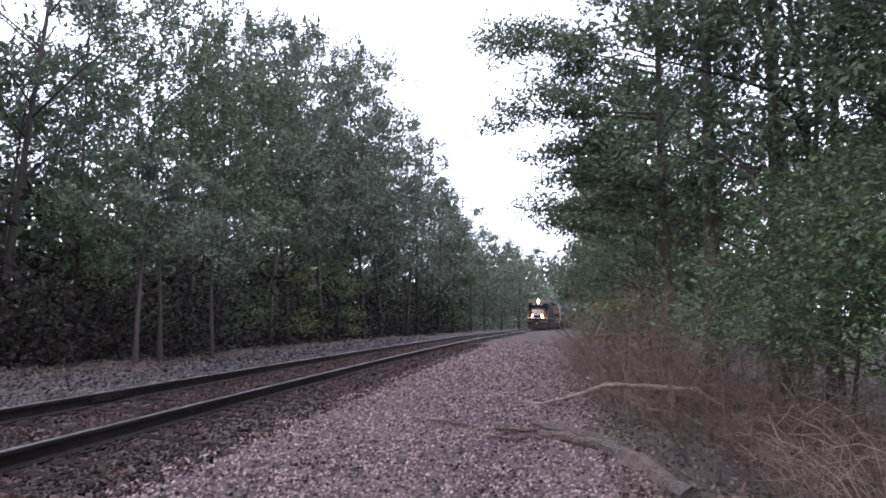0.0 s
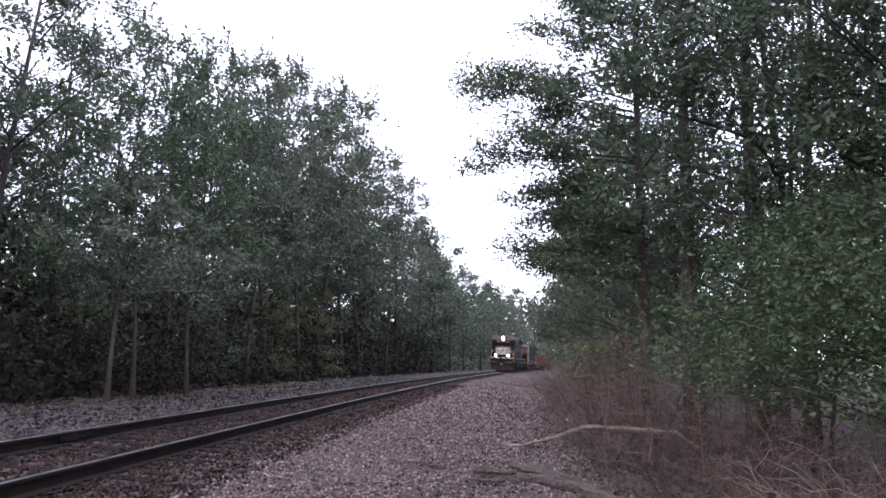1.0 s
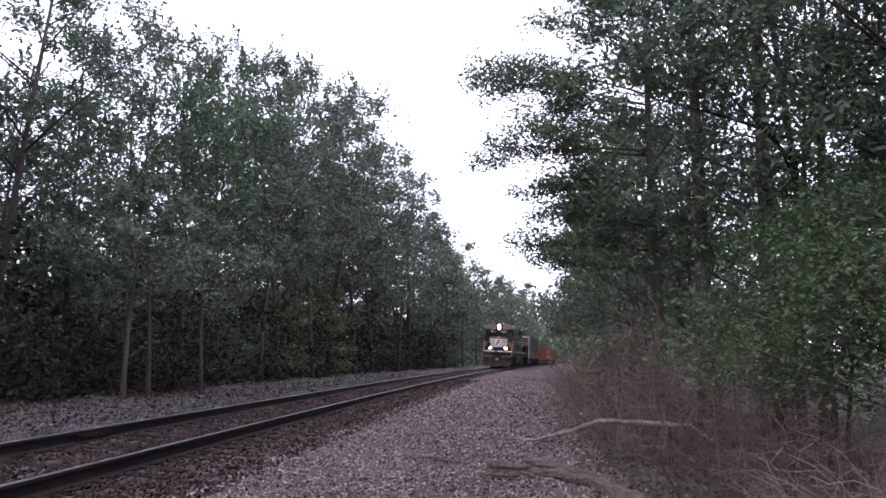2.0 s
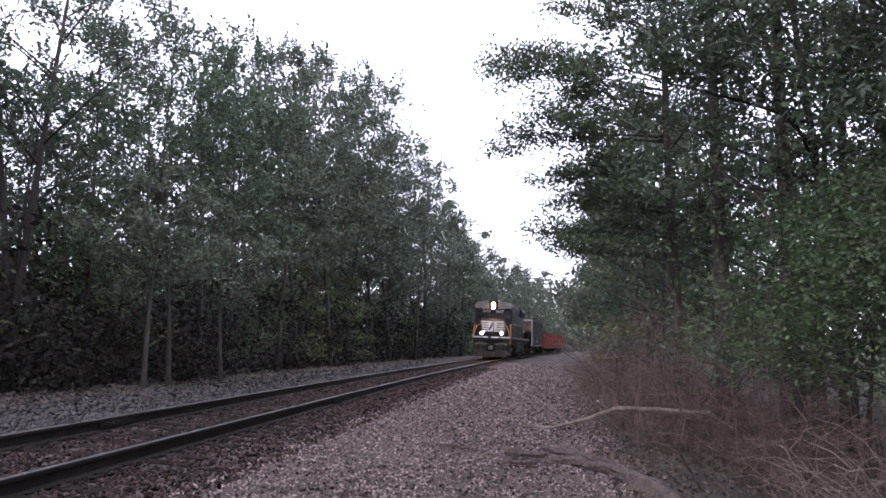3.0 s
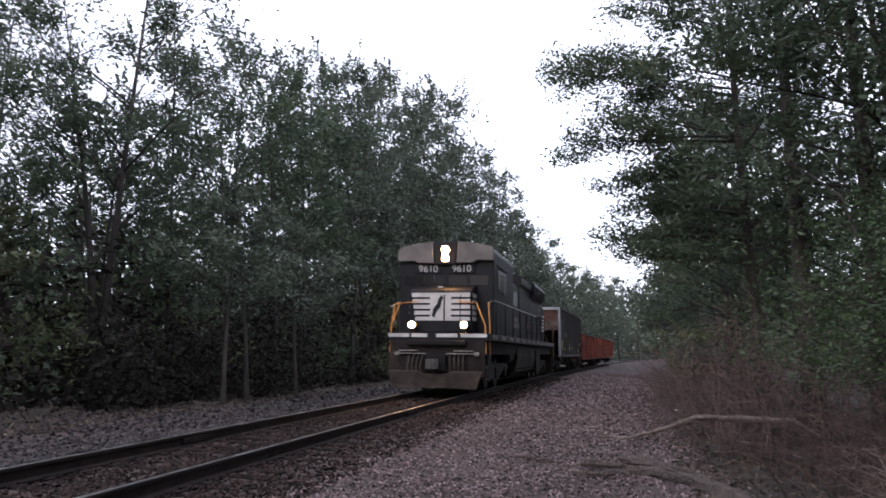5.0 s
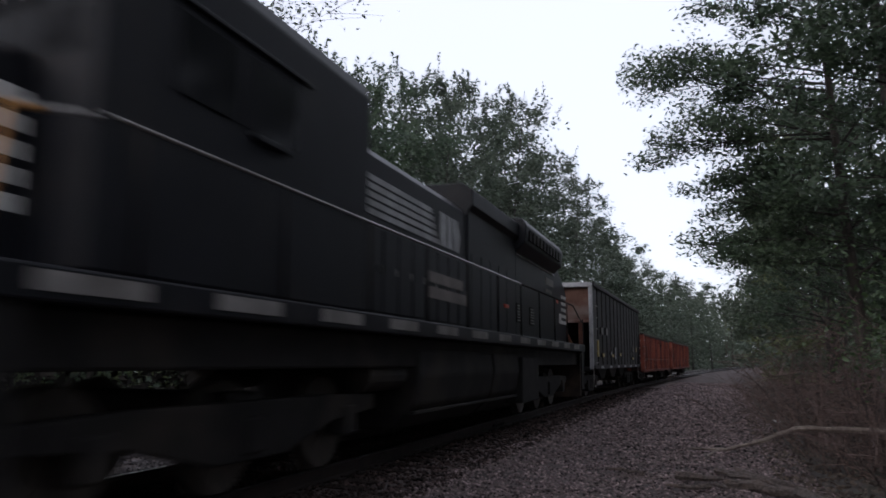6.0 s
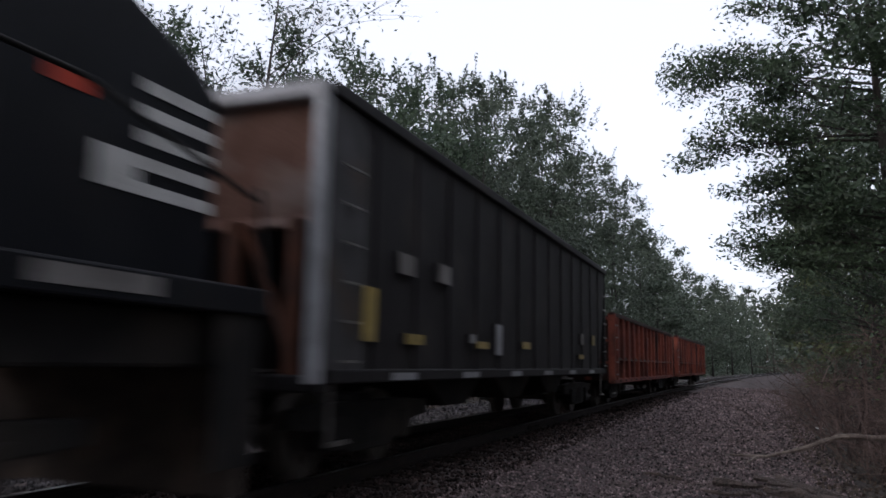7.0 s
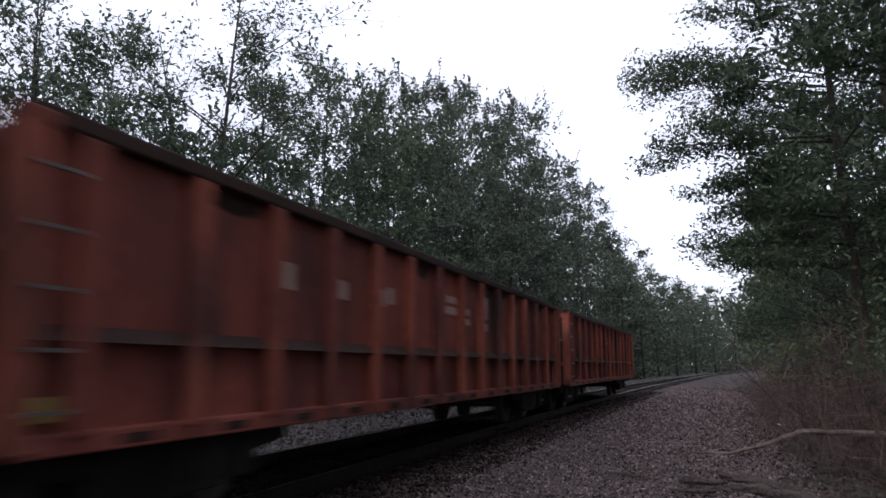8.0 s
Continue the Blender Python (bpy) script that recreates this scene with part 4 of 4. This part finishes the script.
    # cab
    section = [(-1.5, 1.78), (1.5, 1.78), (1.52, 4.3), (1.46, 4.46), (0.95, 4.58), (0.4, 4.63), (-0.4, 4.63), (-0.95, 4.58), (-1.46, 4.46), (-1.52, 4.3)]
    cab = part("cab", prism(section, "y", 1.75, 6.0, 0.03), black, loco)
    visor = [(1.53, 4.04), (1.53, 4.3), (1.47, 4.47), (0.95, 4.59), (0.4, 4.65), (0.36, 3.98), (0.9, 3.98), (0.98, 4.06)]
    # fascia colour is lightened to grey to hold the headlamps' glare
    part("fascia", prism(visor, "y", 1.55, 1.76, 0.015), M["glare_letter_grey"], cab, "front fascia of the cab roof, greyed for the headlamps' glare")
    part("fascia", prism([(-x, z) for x, z in visor], "y", 1.55, 1.76, 0.015), M["glare_letter_grey"], cab, "front fascia of the cab roof, greyed for the headlamps' glare")
    part("lamp_panel", box(-0.36, 0.36, 1.58, 1.76, 3.92, 4.65, 0.03), black, cab)
    for z in (4.13, 4.39):
        ring = part("headlamp", cylinder((0, 1.56, z), (0, 1.62, z), 0.14, 20), M["steel"], cab, "round headlamp housing")
        part("lens", cylinder((0, 1.545, z), (0, 1.565, z), 0.115, 20), M["lamp"], ring, "glowing warm white lamp lens")
    for x in (-0.57, 0.5):
        part("number_board", box(x - 0.42, x + 0.42, 1.70, 1.76, 3.67, 3.93, 0.01), black, cab)
        lettering("9610", 0.31, white, cab, pose(x, 1.695, 3.8, 90, 0, 0), "white painted road number")
    for x0, x1 in ((-1.35, -0.75), (-0.68, -0.06), (0.06, 0.68), (0.75, 1.35)):
        part("windscreen", box(x0, x1, 1.735, 1.76, 3.28, 3.6, 0.008), M["glass"], cab)
    rod("wiper", [(-0.4, 1.73, 3.62), (-0.3, 1.72, 3.4)], 0.012, M["steel"], cab)
    part("lamp_cap", box(-0.09, 0.09, 1.0, 1.1, 3.14, 3.2, 0.01), M["steel"], nose)
    for side in (-1, 1):
        for y0, y1 in ((2.5, 3.3), (3.42, 4.25)):
            part("side_window", box(side * 1.515 - 0.012, side * 1.515 + 0.012, y0, y1, 3.2, 3.85, 0.006), M["glass"], cab)
        part("drip_strip", box(side * 1.525 - 0.03, side * 1.525 + 0.03, 2.3, 4.5, 3.93, 3.97, 0.008), black, cab)
        part("arm_rest", box(side * 1.53 - 0.04, side * 1.53 + 0.04, 3.5, 4.1, 3.12, 3.18, 0.01), black, cab)
    part("horn", cylinder((0.3, 3.4, 4.6), (0.3, 2.9, 4.68), 0.05, 10, cylinder((0.3, 3.4, 4.5), (0.3, 3.4, 4.66), 0.05, 8), 0.11), M["steel"], cab)
    part("antenna_dome", cylinder((-0.5, 3.8, 4.54), (-0.5, 3.8, 4.7), 0.16, 14, None, 0.1), white, cab)
    # long hood in three sections
    hood = part("engine_hood", prism([(-0.95, 1.78), (0.95, 1.78), (0.95, 4.02), (0.72, 4.24), (-0.72, 4.24), (-0.95, 4.02)], "y", 5.58, 11.5, 0.02), black, loco)
    rise = part("exhaust_hood", prism([(-0.98, 1.78), (0.98, 1.78), (0.98, 4.1), (1.08, 4.2), (1.08, 4.5), (0.85, 4.66), (-0.85, 4.66), (-1.08, 4.5), (-1.08, 4.2), (-0.98, 4.1)], "y", 11.5, 15.4, 0.02), black, loco)
    wings = part("radiator_hood", prism([(-0.98, 1.78), (0.98, 1.78), (0.98, 3.84), (1.22, 4.06), (1.26, 4.48), (1.14, 4.66), (-1.14, 4.66), (-1.26, 4.48), (-1.22, 4.06), (-0.98, 3.84)], "y", 15.4, 20.4, 0.03), black, loco)
    rear = part("rear_hood", prism([(19.7, 1.78), (19.7, 4.3), (20.2, 4.15), (21.6, 3.6), (21.85, 3.4), (21.85, 1.78)], "x", -0.96, 0.96, 0.03), black, loco)
    for hood_part, shift in ((hood, 0.25), (rise, 0.25), (wings, 0.25), (rear, 0.95)):
        hood_part.location.y = shift
    part("exhaust_stack", box(-0.45, 0.45, 12.2, 12.9, 4.62, 4.8, 0.03), M["under"], rise)
    for k in range(3):
        part("roof_fan", cylinder((0, 16.3 + 1.25 * k, 4.64), (0, 16.3 + 1.25 * k, 4.74), 0.55, 20), M["under"], wings)
    for side in (-1, 1):
        x = side * 0.953
        for k in range(10):                                            # hood doors with seams and latches
            y0 = 5.75 + 0.58 * k
            door = part("hood_door", box(x - 0.012, x + 0.012, y0, y0 + 0.54, 1.9, 3.05, 0.006), black, hood)
            part("latch", box(x - 0.03, x + 0.03, y0 + 0.45, y0 + 0.49, 2.45, 2.55, 0.005), M["steel"], door)
        for i in range(5):
            z0 = 3.2 + i * 0.118
            panel("stripe", x, 5.9, 9.85 - 0.08 * i, z0, z0 + 0.082, M["hood_white"], hood, "duller white stripe along the hood")
        panel("emblem", x, 9.92, 10.27, 3.2, 3.78, M["hood_white"], hood, "white emblem block")
        part("emblem", prism([(10.33, 3.2), (10.64, 3.2), (10.5, 3.78), (10.33, 3.78)], "x", *sorted((x - 0.004, x + side * 0.006))), M["hood_white"], hood, "white emblem block")
        part("emblem", prism([(10.7, 3.2), (11.0, 3.2), (11.08, 3.5), (10.92, 3.78), (10.56, 3.78)], "x", *sorted((x - 0.004, x + side * 0.006))), M["hood_white"], hood, "white emblem block")
        xr = side * 0.985
        for z0, z1, y0, y1 in ((2.52, 2.70, 9.3, 11.2), (2.26, 2.45, 9.3, 11.45)):
            panel("lettering_bar", side * 0.967, y0, y1, z0, z1, M["glare_letter_grey"], hood, "grey bar of unreadable lettering")
        for k in range(5):
            y0 = 11.7 + 0.7 * k
            part("hood_door", box(xr - 0.01, xr + 0.004, y0, y0 + 0.6, 1.9, 3.3, 0.004), black, rise)
        for yl in (15.42, 16.88):
            vent = part("louvre", box(xr - 0.01, xr + 0.012, yl, yl + 0.42, 2.16, 2.62, 0.004), M["under"], wings)
            for k in range(6):
                part("slat", box(xr - 0.01, xr + 0.035, yl + 0.03, yl + 0.39, 2.2 + 0.07 * k, 2.225 + 0.07 * k), M["steel"], vent)
        for k in range(10):
            part("radiator_slat", box(side * 1.245 - 0.03, side * 1.245 + 0.03, 15.7 + 0.44 * k, 15.98 + 0.44 * k, 4.14, 4.4, 0.01), M["under"], wings)
        # steel rod added to draw the light caught on the wing's lower edge
        rod("drip_rail", [(side * 1.0, 15.45, 3.78), (side * 1.0, 20.3, 3.8)], 0.016, M["steel"], wings, "thin bright rod standing in for the wing's lit lower edge")
        part("marker_lamp", box(xr - 0.01, xr + 0.03, 14.25, 14.6, 2.43, 2.51, 0.01), M["red_lens"], rise, "red side marker")
        panel("lettering_bar", xr, 19.05, 20.25, 3.42, 3.62, M["glare_letter_grey"], wings, "grey bar of unreadable lettering")
        panel("lettering_bar", xr, 19.05, 19.95, 3.2, 3.3, M["glare_letter_grey"], wings, "grey bar of unreadable lettering")
        for i in range(5):
            panel("stripe", side * 0.963, 20.95, 21.8, 2.42 + 0.2 * i, 2.52 + 0.2 * i, white, rear, "white stripe")
        panel("emblem", side * 0.963, 20.55, 20.95, 2.42, 2.72, white, rear, "white emblem block")
        panel("warning_plate", side * 0.963, 20.1, 20.45, 3.02, 3.12, M["red_lens"], rear, "red plate")
        rod("grab_rail", [(side * 1.5, 22.7, 2.6), (side * 1.52, 22.8, 1.8), (side * 1.5, 22.8, 1.1)], 0.022, M["under"], loco)
        part("step_side", box(side * 1.5 - 0.015, side * 1.5 + 0.015, 22.25, 22.75, 0.4, 1.56), M["under"], loco)
        # tanks and boxes below the walkway
        part("air_reservoir", cylinder((side * 1.12, 6.6, 1.05), (side * 1.12, 7.8, 1.05), 0.2, 16), M["under"], loco)
        part("equipment_box", box(side * 1.2 - 0.25, side * 1.2 + 0.25, 14.25, 15.95, 0.36, 1.34, 0.03), M["under"], loco)
    tank_outline = [(-1.38, 1.4), (1.38, 1.4), (1.42, 1.05), (1.34, 0.62), (1.0, 0.28), (-1.0, 0.28), (-1.34, 0.62), (-1.42, 1.05)]
    for y0, y1 in ((8.0, 11.95), (12.05, 14.1)):
        part("fuel_tank", prism(tank_outline, "y", y0, y1, 0.05), M["under"], loco, "dark dusty fuel tank")
    for side in (-1, 1):
        part("tank_rail", box(side * 1.3 - 0.05, side * 1.3 + 0.05, 8.0, 14.1, 0.5, 0.55, 0.01), M["under"], loco, "worn steel lip along the tank")
    part("rear_pilot", box(-1.4, 1.4, 22.7, 22.83, 0.14, 1.56, 0.02), M["pilot"], loco)
    coupler(loco, 22.8, 1)
    truck(loco, 4.3, 3, 2.0, 0.52)
    truck(loco, 18.7, 3, 2.0, 0.52)
    return loco


def hopper_wagon():
    car = tagged(new("hopper_wagon"), "dusty black hopper wagon with a rusty sloped end", "hopper wagon")
    length = 15.7
    dark = M["hopper"]
    for side in (-1, 1):
        wall = part("side_wall", prism([(0.0, 3.78), (length, 3.78), (length, 3.4), (length - 0.9, 1.12), (0.95, 1.12), (0.3, 2.7), (0.0, 3.0)], "x", *sorted((side * 1.47, side * 1.53)), 0.01), dark, car)
        for k in range(13):
            y = 1.15 + k * (length - 2.3) / 12
            part("side_rib", box(side * 1.53 - 0.03, side * 1.53 + 0.03, y - 0.035, y + 0.035, 1.14, 3.74, 0.01), dark, wall)
        part("top_chord", box(side * 1.53 - 0.08, side * 1.53 + 0.06, 0.12, length, 3.76, 3.9, 0.02), dark, car)
        part("side_sill", box(side * 1.5 - 0.08, side * 1.5 + 0.07, 0.25, length - 0.25, 1.0, 1.14, 0.02), dark, car)
        part("corner_post", box(side * 1.5 - 0.07, side * 1.5 + 0.055, -0.03, 0.13, 1.0, 3.86, 0.02), M["galv"], car, "pale grey weathered corner post")
        part("corner_plate", prism([(0.13, 1.14), (0.95, 1.14), (0.95, 3.5), (0.7, 3.74), (0.13, 3.76)], "x", *sorted((side * 1.53, side * 1.545))), M["galv_dark"], car, "grey weathered corner plate")
        part("corner_post", box(side * 1.5 - 0.06, side * 1.5 + 0.05, length - 0.1, length + 0.02, 1.0, 3.8, 0.02), dark, car)
        for y0, y1, z0, z1, mat in ((1.68, 2.1, 2.2, 2.44, M["edge_white"]), (2.86, 3.26, 2.22, 2.46, M["edge_white"]), (5.3, 5.6, 1.35, 1.82, M["galv"]), (1.9, 2.4, 1.42, 1.54, M["reflector"]),
                                    (4.4, 4.9, 1.43, 1.53, M["reflector"]), (6.85, 7.35, 1.48, 1.6, M["reflector"]), (11.95, 12.3, 1.7, 1.95, M["edge_white"]), (13.4, 13.75, 1.72, 1.96, M["reflector"]),
                                    (11.7, 12.3, 1.36, 1.46, M["reflector"]), (4.1, 4.3, 1.5, 1.62, M["galv"])):
            panel("stencil_plate", side * 1.592, y0, y1, z0, z1, mat, car, "pale plate of unreadable marks")
            part("plate_back", box(side * 1.56 - 0.03, side * 1.56 + 0.028, y0, y1, z0, z1), dark, car)
        part("placard", box(side * 1.565 - 0.02, side * 1.565 + 0.02, 0.9, 1.14, 1.42, 1.98, 0.006), M["reflector"], car, "faded yellow upright placard")
        for k in range(6):
            panel("sill_stripe", side * 1.572, 1.6 + 2.3 * k, 2.25 + 2.3 * k, 1.02, 1.1, M["galv"], car, "pale reflective sill stripe")
        for end in (0.35, length - 0.6):
            for k in range(6):
                part("ladder_rung", box(side * 1.6 - 0.012, side * 1.6 + 0.012, end, end + 0.4, 1.2 + 0.38 * k, 1.225 + 0.38 * k), M["steel"], car)
            part("stirrup_step", box(side * 1.5 - 0.03, side * 1.5 + 0.03, end, end + 0.35, 0.42, 0.46), M["steel"], car)
            part("stirrup_hanger", box(side * 1.5 - 0.02, side * 1.5 + 0.02, end, end + 0.03, 0.44, 1.02), M["steel"], car)
    for front in (True, False):
        def at(y):
            return y if front else length - y
        sheet = M["hopper_end"] if front else dark
        part("end_beam", box(-1.5, 1.5, min(at(-0.03), at(0.14)), max(at(-0.03), at(0.14)), 3.72, 3.88, 0.02), M["galv"] if front else dark, car, "pale grey end beam")
        upper = [(at(0.1), 3.75), (at(0.14), 3.75), (at(0.62), 2.62), (at(0.56), 2.62)]
        part("end_sheet", prism(upper, "x", -1.46, 1.46), sheet, car, "rusty pale-stained end sheet")
        part("end_ledge", box(-1.42, 1.42, min(at(0.5), at(0.66)), max(at(0.5), at(0.66)), 2.56, 2.66, 0.01), sheet, car)
        lower = [(at(0.62), 2.62), (at(0.68), 2.62), (at(3.2), 1.05), (at(3.1), 1.05)]
        part("slope_sheet", prism(lower, "x", -1.46, 1.46), dark, car)
        for x in (-1.1, -0.35, 0.35, 1.1):
            part("end_post", box(x - 0.07, x + 0.07, min(at(0.25), at(0.4)), max(at(0.25), at(0.4)), 1.05, 2.6, 0.015), M["rust_orange"] if front else dark, car, "orange rusted end post")
        for x in (-1, 1):
            verts, faces = tube([(x * 1.15, at(0.33), 1.1), (x * 0.4, at(0.42), 2.58)], [0.05, 0.05], 5)
            mesh_object("end_brace", verts, faces, M["rust_orange"] if front else dark, car)
        part("end_sill", box(-1.5, 1.5, min(at(0.12), at(0.5)), max(at(0.12), at(0.5)), 0.92, 1.08, 0.02), dark, car)
        part("brake_platform", box(-0.9, 0.9, min(at(0.0), at(0.3)), max(at(0.0), at(0.3)), 1.1, 1.13), M["steel"], car)
        coupler(car, at(0.3), -1 if front else 1)
    part("floor", box(-1.44, 1.44, 3.1, length - 3.1, 1.02, 1.1), dark, car)
    part("load", prism([(-1.46, 3.1), (1.46, 3.1), (1.46, 3.3), (0.6, 3.55), (-0.6, 3.55), (-1.46, 3.3)], "y", 0.4, length - 0.4), M["under"], car, "dark load below the rim")
    part("centre_sill", box(-0.25, 0.25, 0.3, length - 0.3, 0.78, 1.05, 0.02), M["under"], car)
    for y in (4.6, 7.65, 10.7):
        part("discharge_gate", prism([(y - 1.3, 1.05), (y + 1.3, 1.05), (y + 0.45, 0.62), (y - 0.45, 0.62)], "x", -1.2, 1.2, 0.02), M["under"], car)
    truck(car, 1.95, 2, 1.78, 0.44)
    truck(car, length - 1.95, 2, 1.78, 0.44)
    return car


def gondola_wagon(label, length=16.5):
    car = tagged(new("gondola_wagon"), label, "gondola wagon", group="red gondola wagons")
    red, edge = M["red"], M["red_edge"]
    top, ledge, low = 2.68, 1.4, 0.78
    count = int(length / 1.07)
    for side in (-1, 1):
        wall = part("side_wall", box(*sorted((side * 1.38, side * 1.44)), 0.05, length - 0.05, ledge, top, 0.008), red, car)
        part("lower_wall", box(*sorted((side * 1.36, side * 1.41)), 0.05, length - 0.05, low, ledge, 0.008), red, car)
        part("top_chord", box(side * 1.46 - 0.1, side * 1.46 + 0.08, 0, length, top - 0.02, top + 0.1, 0.02), M["gondola_dark"], car, "dark stained top chord")
        # ledge coloured dark throughout to stand for its shaded underside
        part("side_ledge", prism([(side * 1.4, ledge - 0.02), (side * 1.53, ledge - 0.02), (side * 1.44, ledge + 0.08), (side * 1.4, ledge + 0.08)], "y", 0.05, length - 0.05), M["gondola_dark"], car)
        part("side_sill", box(side * 1.42 - 0.08, side * 1.42 + 0.1, 0.05, length - 0.05, low - 0.08, low + 0.06, 0.015), red, car)
        for k in range(count):
            y = 0.55 + k * (length - 1.1) / (count - 1)
            post = prism([(y - 0.09, low + 0.02), (y + 0.09, low + 0.02), (y + 0.09, top - 0.02), (y - 0.09, top - 0.02)], "x", *sorted((side * 1.42, side * 1.55)), 0.02)
            part("side_post", post, edge if k % 3 else red, wall)
        for y0, y1, z0, z1 in ((7.2, 7.45, 2.02, 2.42), (7.75, 8.25, 2.02, 2.14), (7.75, 8.25, 2.2, 2.3), (9.6, 10.05, 2.05, 2.45), (9.6, 10.05, 1.85, 1.98), (3.9, 4.35, 1.95, 2.15), (5.0, 5.4, 1.95, 2.15), (5.5, 5.7, 2.0, 2.2), (2.9, 3.2, 1.95, 2.2), (8.6, 8.95, 1.9, 2.0), (8.6, 8.95, 2.06, 2.16)):
            if y1 < length - 0.5:
                panel("stencil_bar", side * 1.442, y0, y1, z0, z1, M["faded_white"], car, "faded white bar of unreadable lettering")
        rng = random.Random(int(length * 10) + side)
        for k in range(count - 1):
            y = 0.55 + k * (length - 1.1) / (count - 1)
            step = (length - 1.1) / (count - 1)
            if rng.random() < 0.6:                                    # soot run down from the chord between two posts
                y0, y1 = y + 0.1 + rng.uniform(0, 0.2), y + step - 0.1 - rng.uniform(0, 0.3)
                dip = rng.uniform(0.12, 0.55)
                run = [(y0, top - 0.03), (y1, top - 0.03), (y1 - 0.04, top - dip * rng.uniform(0.3, 0.8)), ((y0 + y1) / 2 + rng.uniform(-0.1, 0.1), top - dip), (y0 + 0.05, top - dip * rng.uniform(0.4, 0.9))]
                part("soot_run", prism(run, "x", *sorted((side * 1.438, side * 1.4435))), M["soot"], wall, "black soot stain run down from the rim")
            # raised dark block in place of a notch, coloured as the shade inside
            part("sill_pocket", box(side * 1.5 - 0.025, side * 1.5 + 0.025, y + step * 0.35, y + step * 0.65, low - 0.05, low + 0.02, 0.006), M["soot"], wall)
        for k in range(5):
            part("ladder_rung", box(side * 1.56 - 0.012, side * 1.56 + 0.012, 0.1, 0.46, 0.95 + 0.36 * k, 0.975 + 0.36 * k), M["steel"], car)
        panel("conspicuity_plate", side * 1.445, 0.3, 0.5, 0.9, 1.05, M["reflector"], car, "yellow reflector plate")
        part("stirrup_step", box(side * 1.45 - 0.02, side * 1.45 + 0.02, 0.15, 0.5, 0.4, 0.44), M["steel"], car)
        part("corner_post", box(side * 1.45 - 0.1, side * 1.45 + 0.1, 0.0, 0.2, low - 0.05, top + 0.06, 0.02), edge, car, "brighter orange corner post")
        part("corner_post", box(side * 1.45 - 0.1, side * 1.45 + 0.1, length - 0.2, length, low - 0.05, top + 0.06, 0.02), edge, car, "brighter orange corner post")
    for y0, y1 in ((0.08, 0.16), (length - 0.16, length - 0.08)):
        end = part("end_wall", box(-1.38, 1.38, y0, y1, low, top, 0.01), M["gondola_dark"], car)
        out = -0.1 if y0 < 1 else 0.1
        for x in (-0.75, 0.0, 0.75):
            part("end_post", box(x - 0.09, x + 0.09, min(y0, y0 + out), max(y1, y1 + out), low, top, 0.015), red, end)
        for z in (1.3, 1.95, 2.6):
            part("end_rail", box(-1.36, 1.36, min(y0, y0 + out * 0.7), max(y1, y1 + out * 0.7), z - 0.04, z + 0.04, 0.01), red, end)
    part("floor", box(-1.38, 1.38, 0.1, length - 0.1, 0.9, 0.98), M["under"], car)
    part("centre_sill", box(-0.3, 0.3, 0.1, length - 0.1, 0.55, 0.9, 0.02), M["under"], car)
    coupler(car, 0.1, -1)
    coupler(car, length - 0.1, 1)
    truck(car, 2.0, 2, 1.78, 0.42)
    truck(car, length - 2.0, 2, 1.78, 0.42)
    return car


M["galv_dark"] = material("weathered_grey", (0.06, 0.058, 0.06), (0.03, 0.028, 0.029), 2, 0.7, stain=(0.06, 0.042, 0.03))
M["rust_orange"] = material("rust_orange", (0.12, 0.04, 0.019), (0.06, 0.024, 0.014), 3, 0.8)
M["gondola_dark"] = material("gondola_dark", (0.05, 0.026, 0.021), (0.028, 0.016, 0.013), 2, 0.8, spec=0.2)
M["faded_white"] = material("faded_white", (0.42, 0.32, 0.29), (0.3, 0.18, 0.15), 5, 0.7)
loco = locomotive()
hopper = hopper_wagon()
first_gondola = gondola_wagon("rust-red steel gondola wagon with ribbed sides", 16.7)
last_gondola = gondola_wagon("last rust-red gondola wagon with an orange end", 16.7)
TRAIN = ((loco, 0.0), (hopper, 23.6), (first_gondola, 40.3), (last_gondola, 58.0))
START, SPEED, BODY_LEAN = 119.32, 19.554, 2.2


# ---- the motion of the train and its wheels ----
def train_pose(s):
    x, y, a = line_at(s)
    return pose(x, y, 0, 0, BODY_LEAN, -math.degrees(a))


def motions():
    for thing, back in TRAIN:
        walk(thing, [(k * 0.5, train_pose(START - SPEED * k * 0.5 + back)) for k in range(17)])
    for ob, y, radius in WHEELSETS:
        turn = math.degrees(SPEED / radius) / FPS
        walk(ob, [(k / FPS, pose(0, y, radius, turn * k)) for k in range(8 * FPS + 1)])


motions()
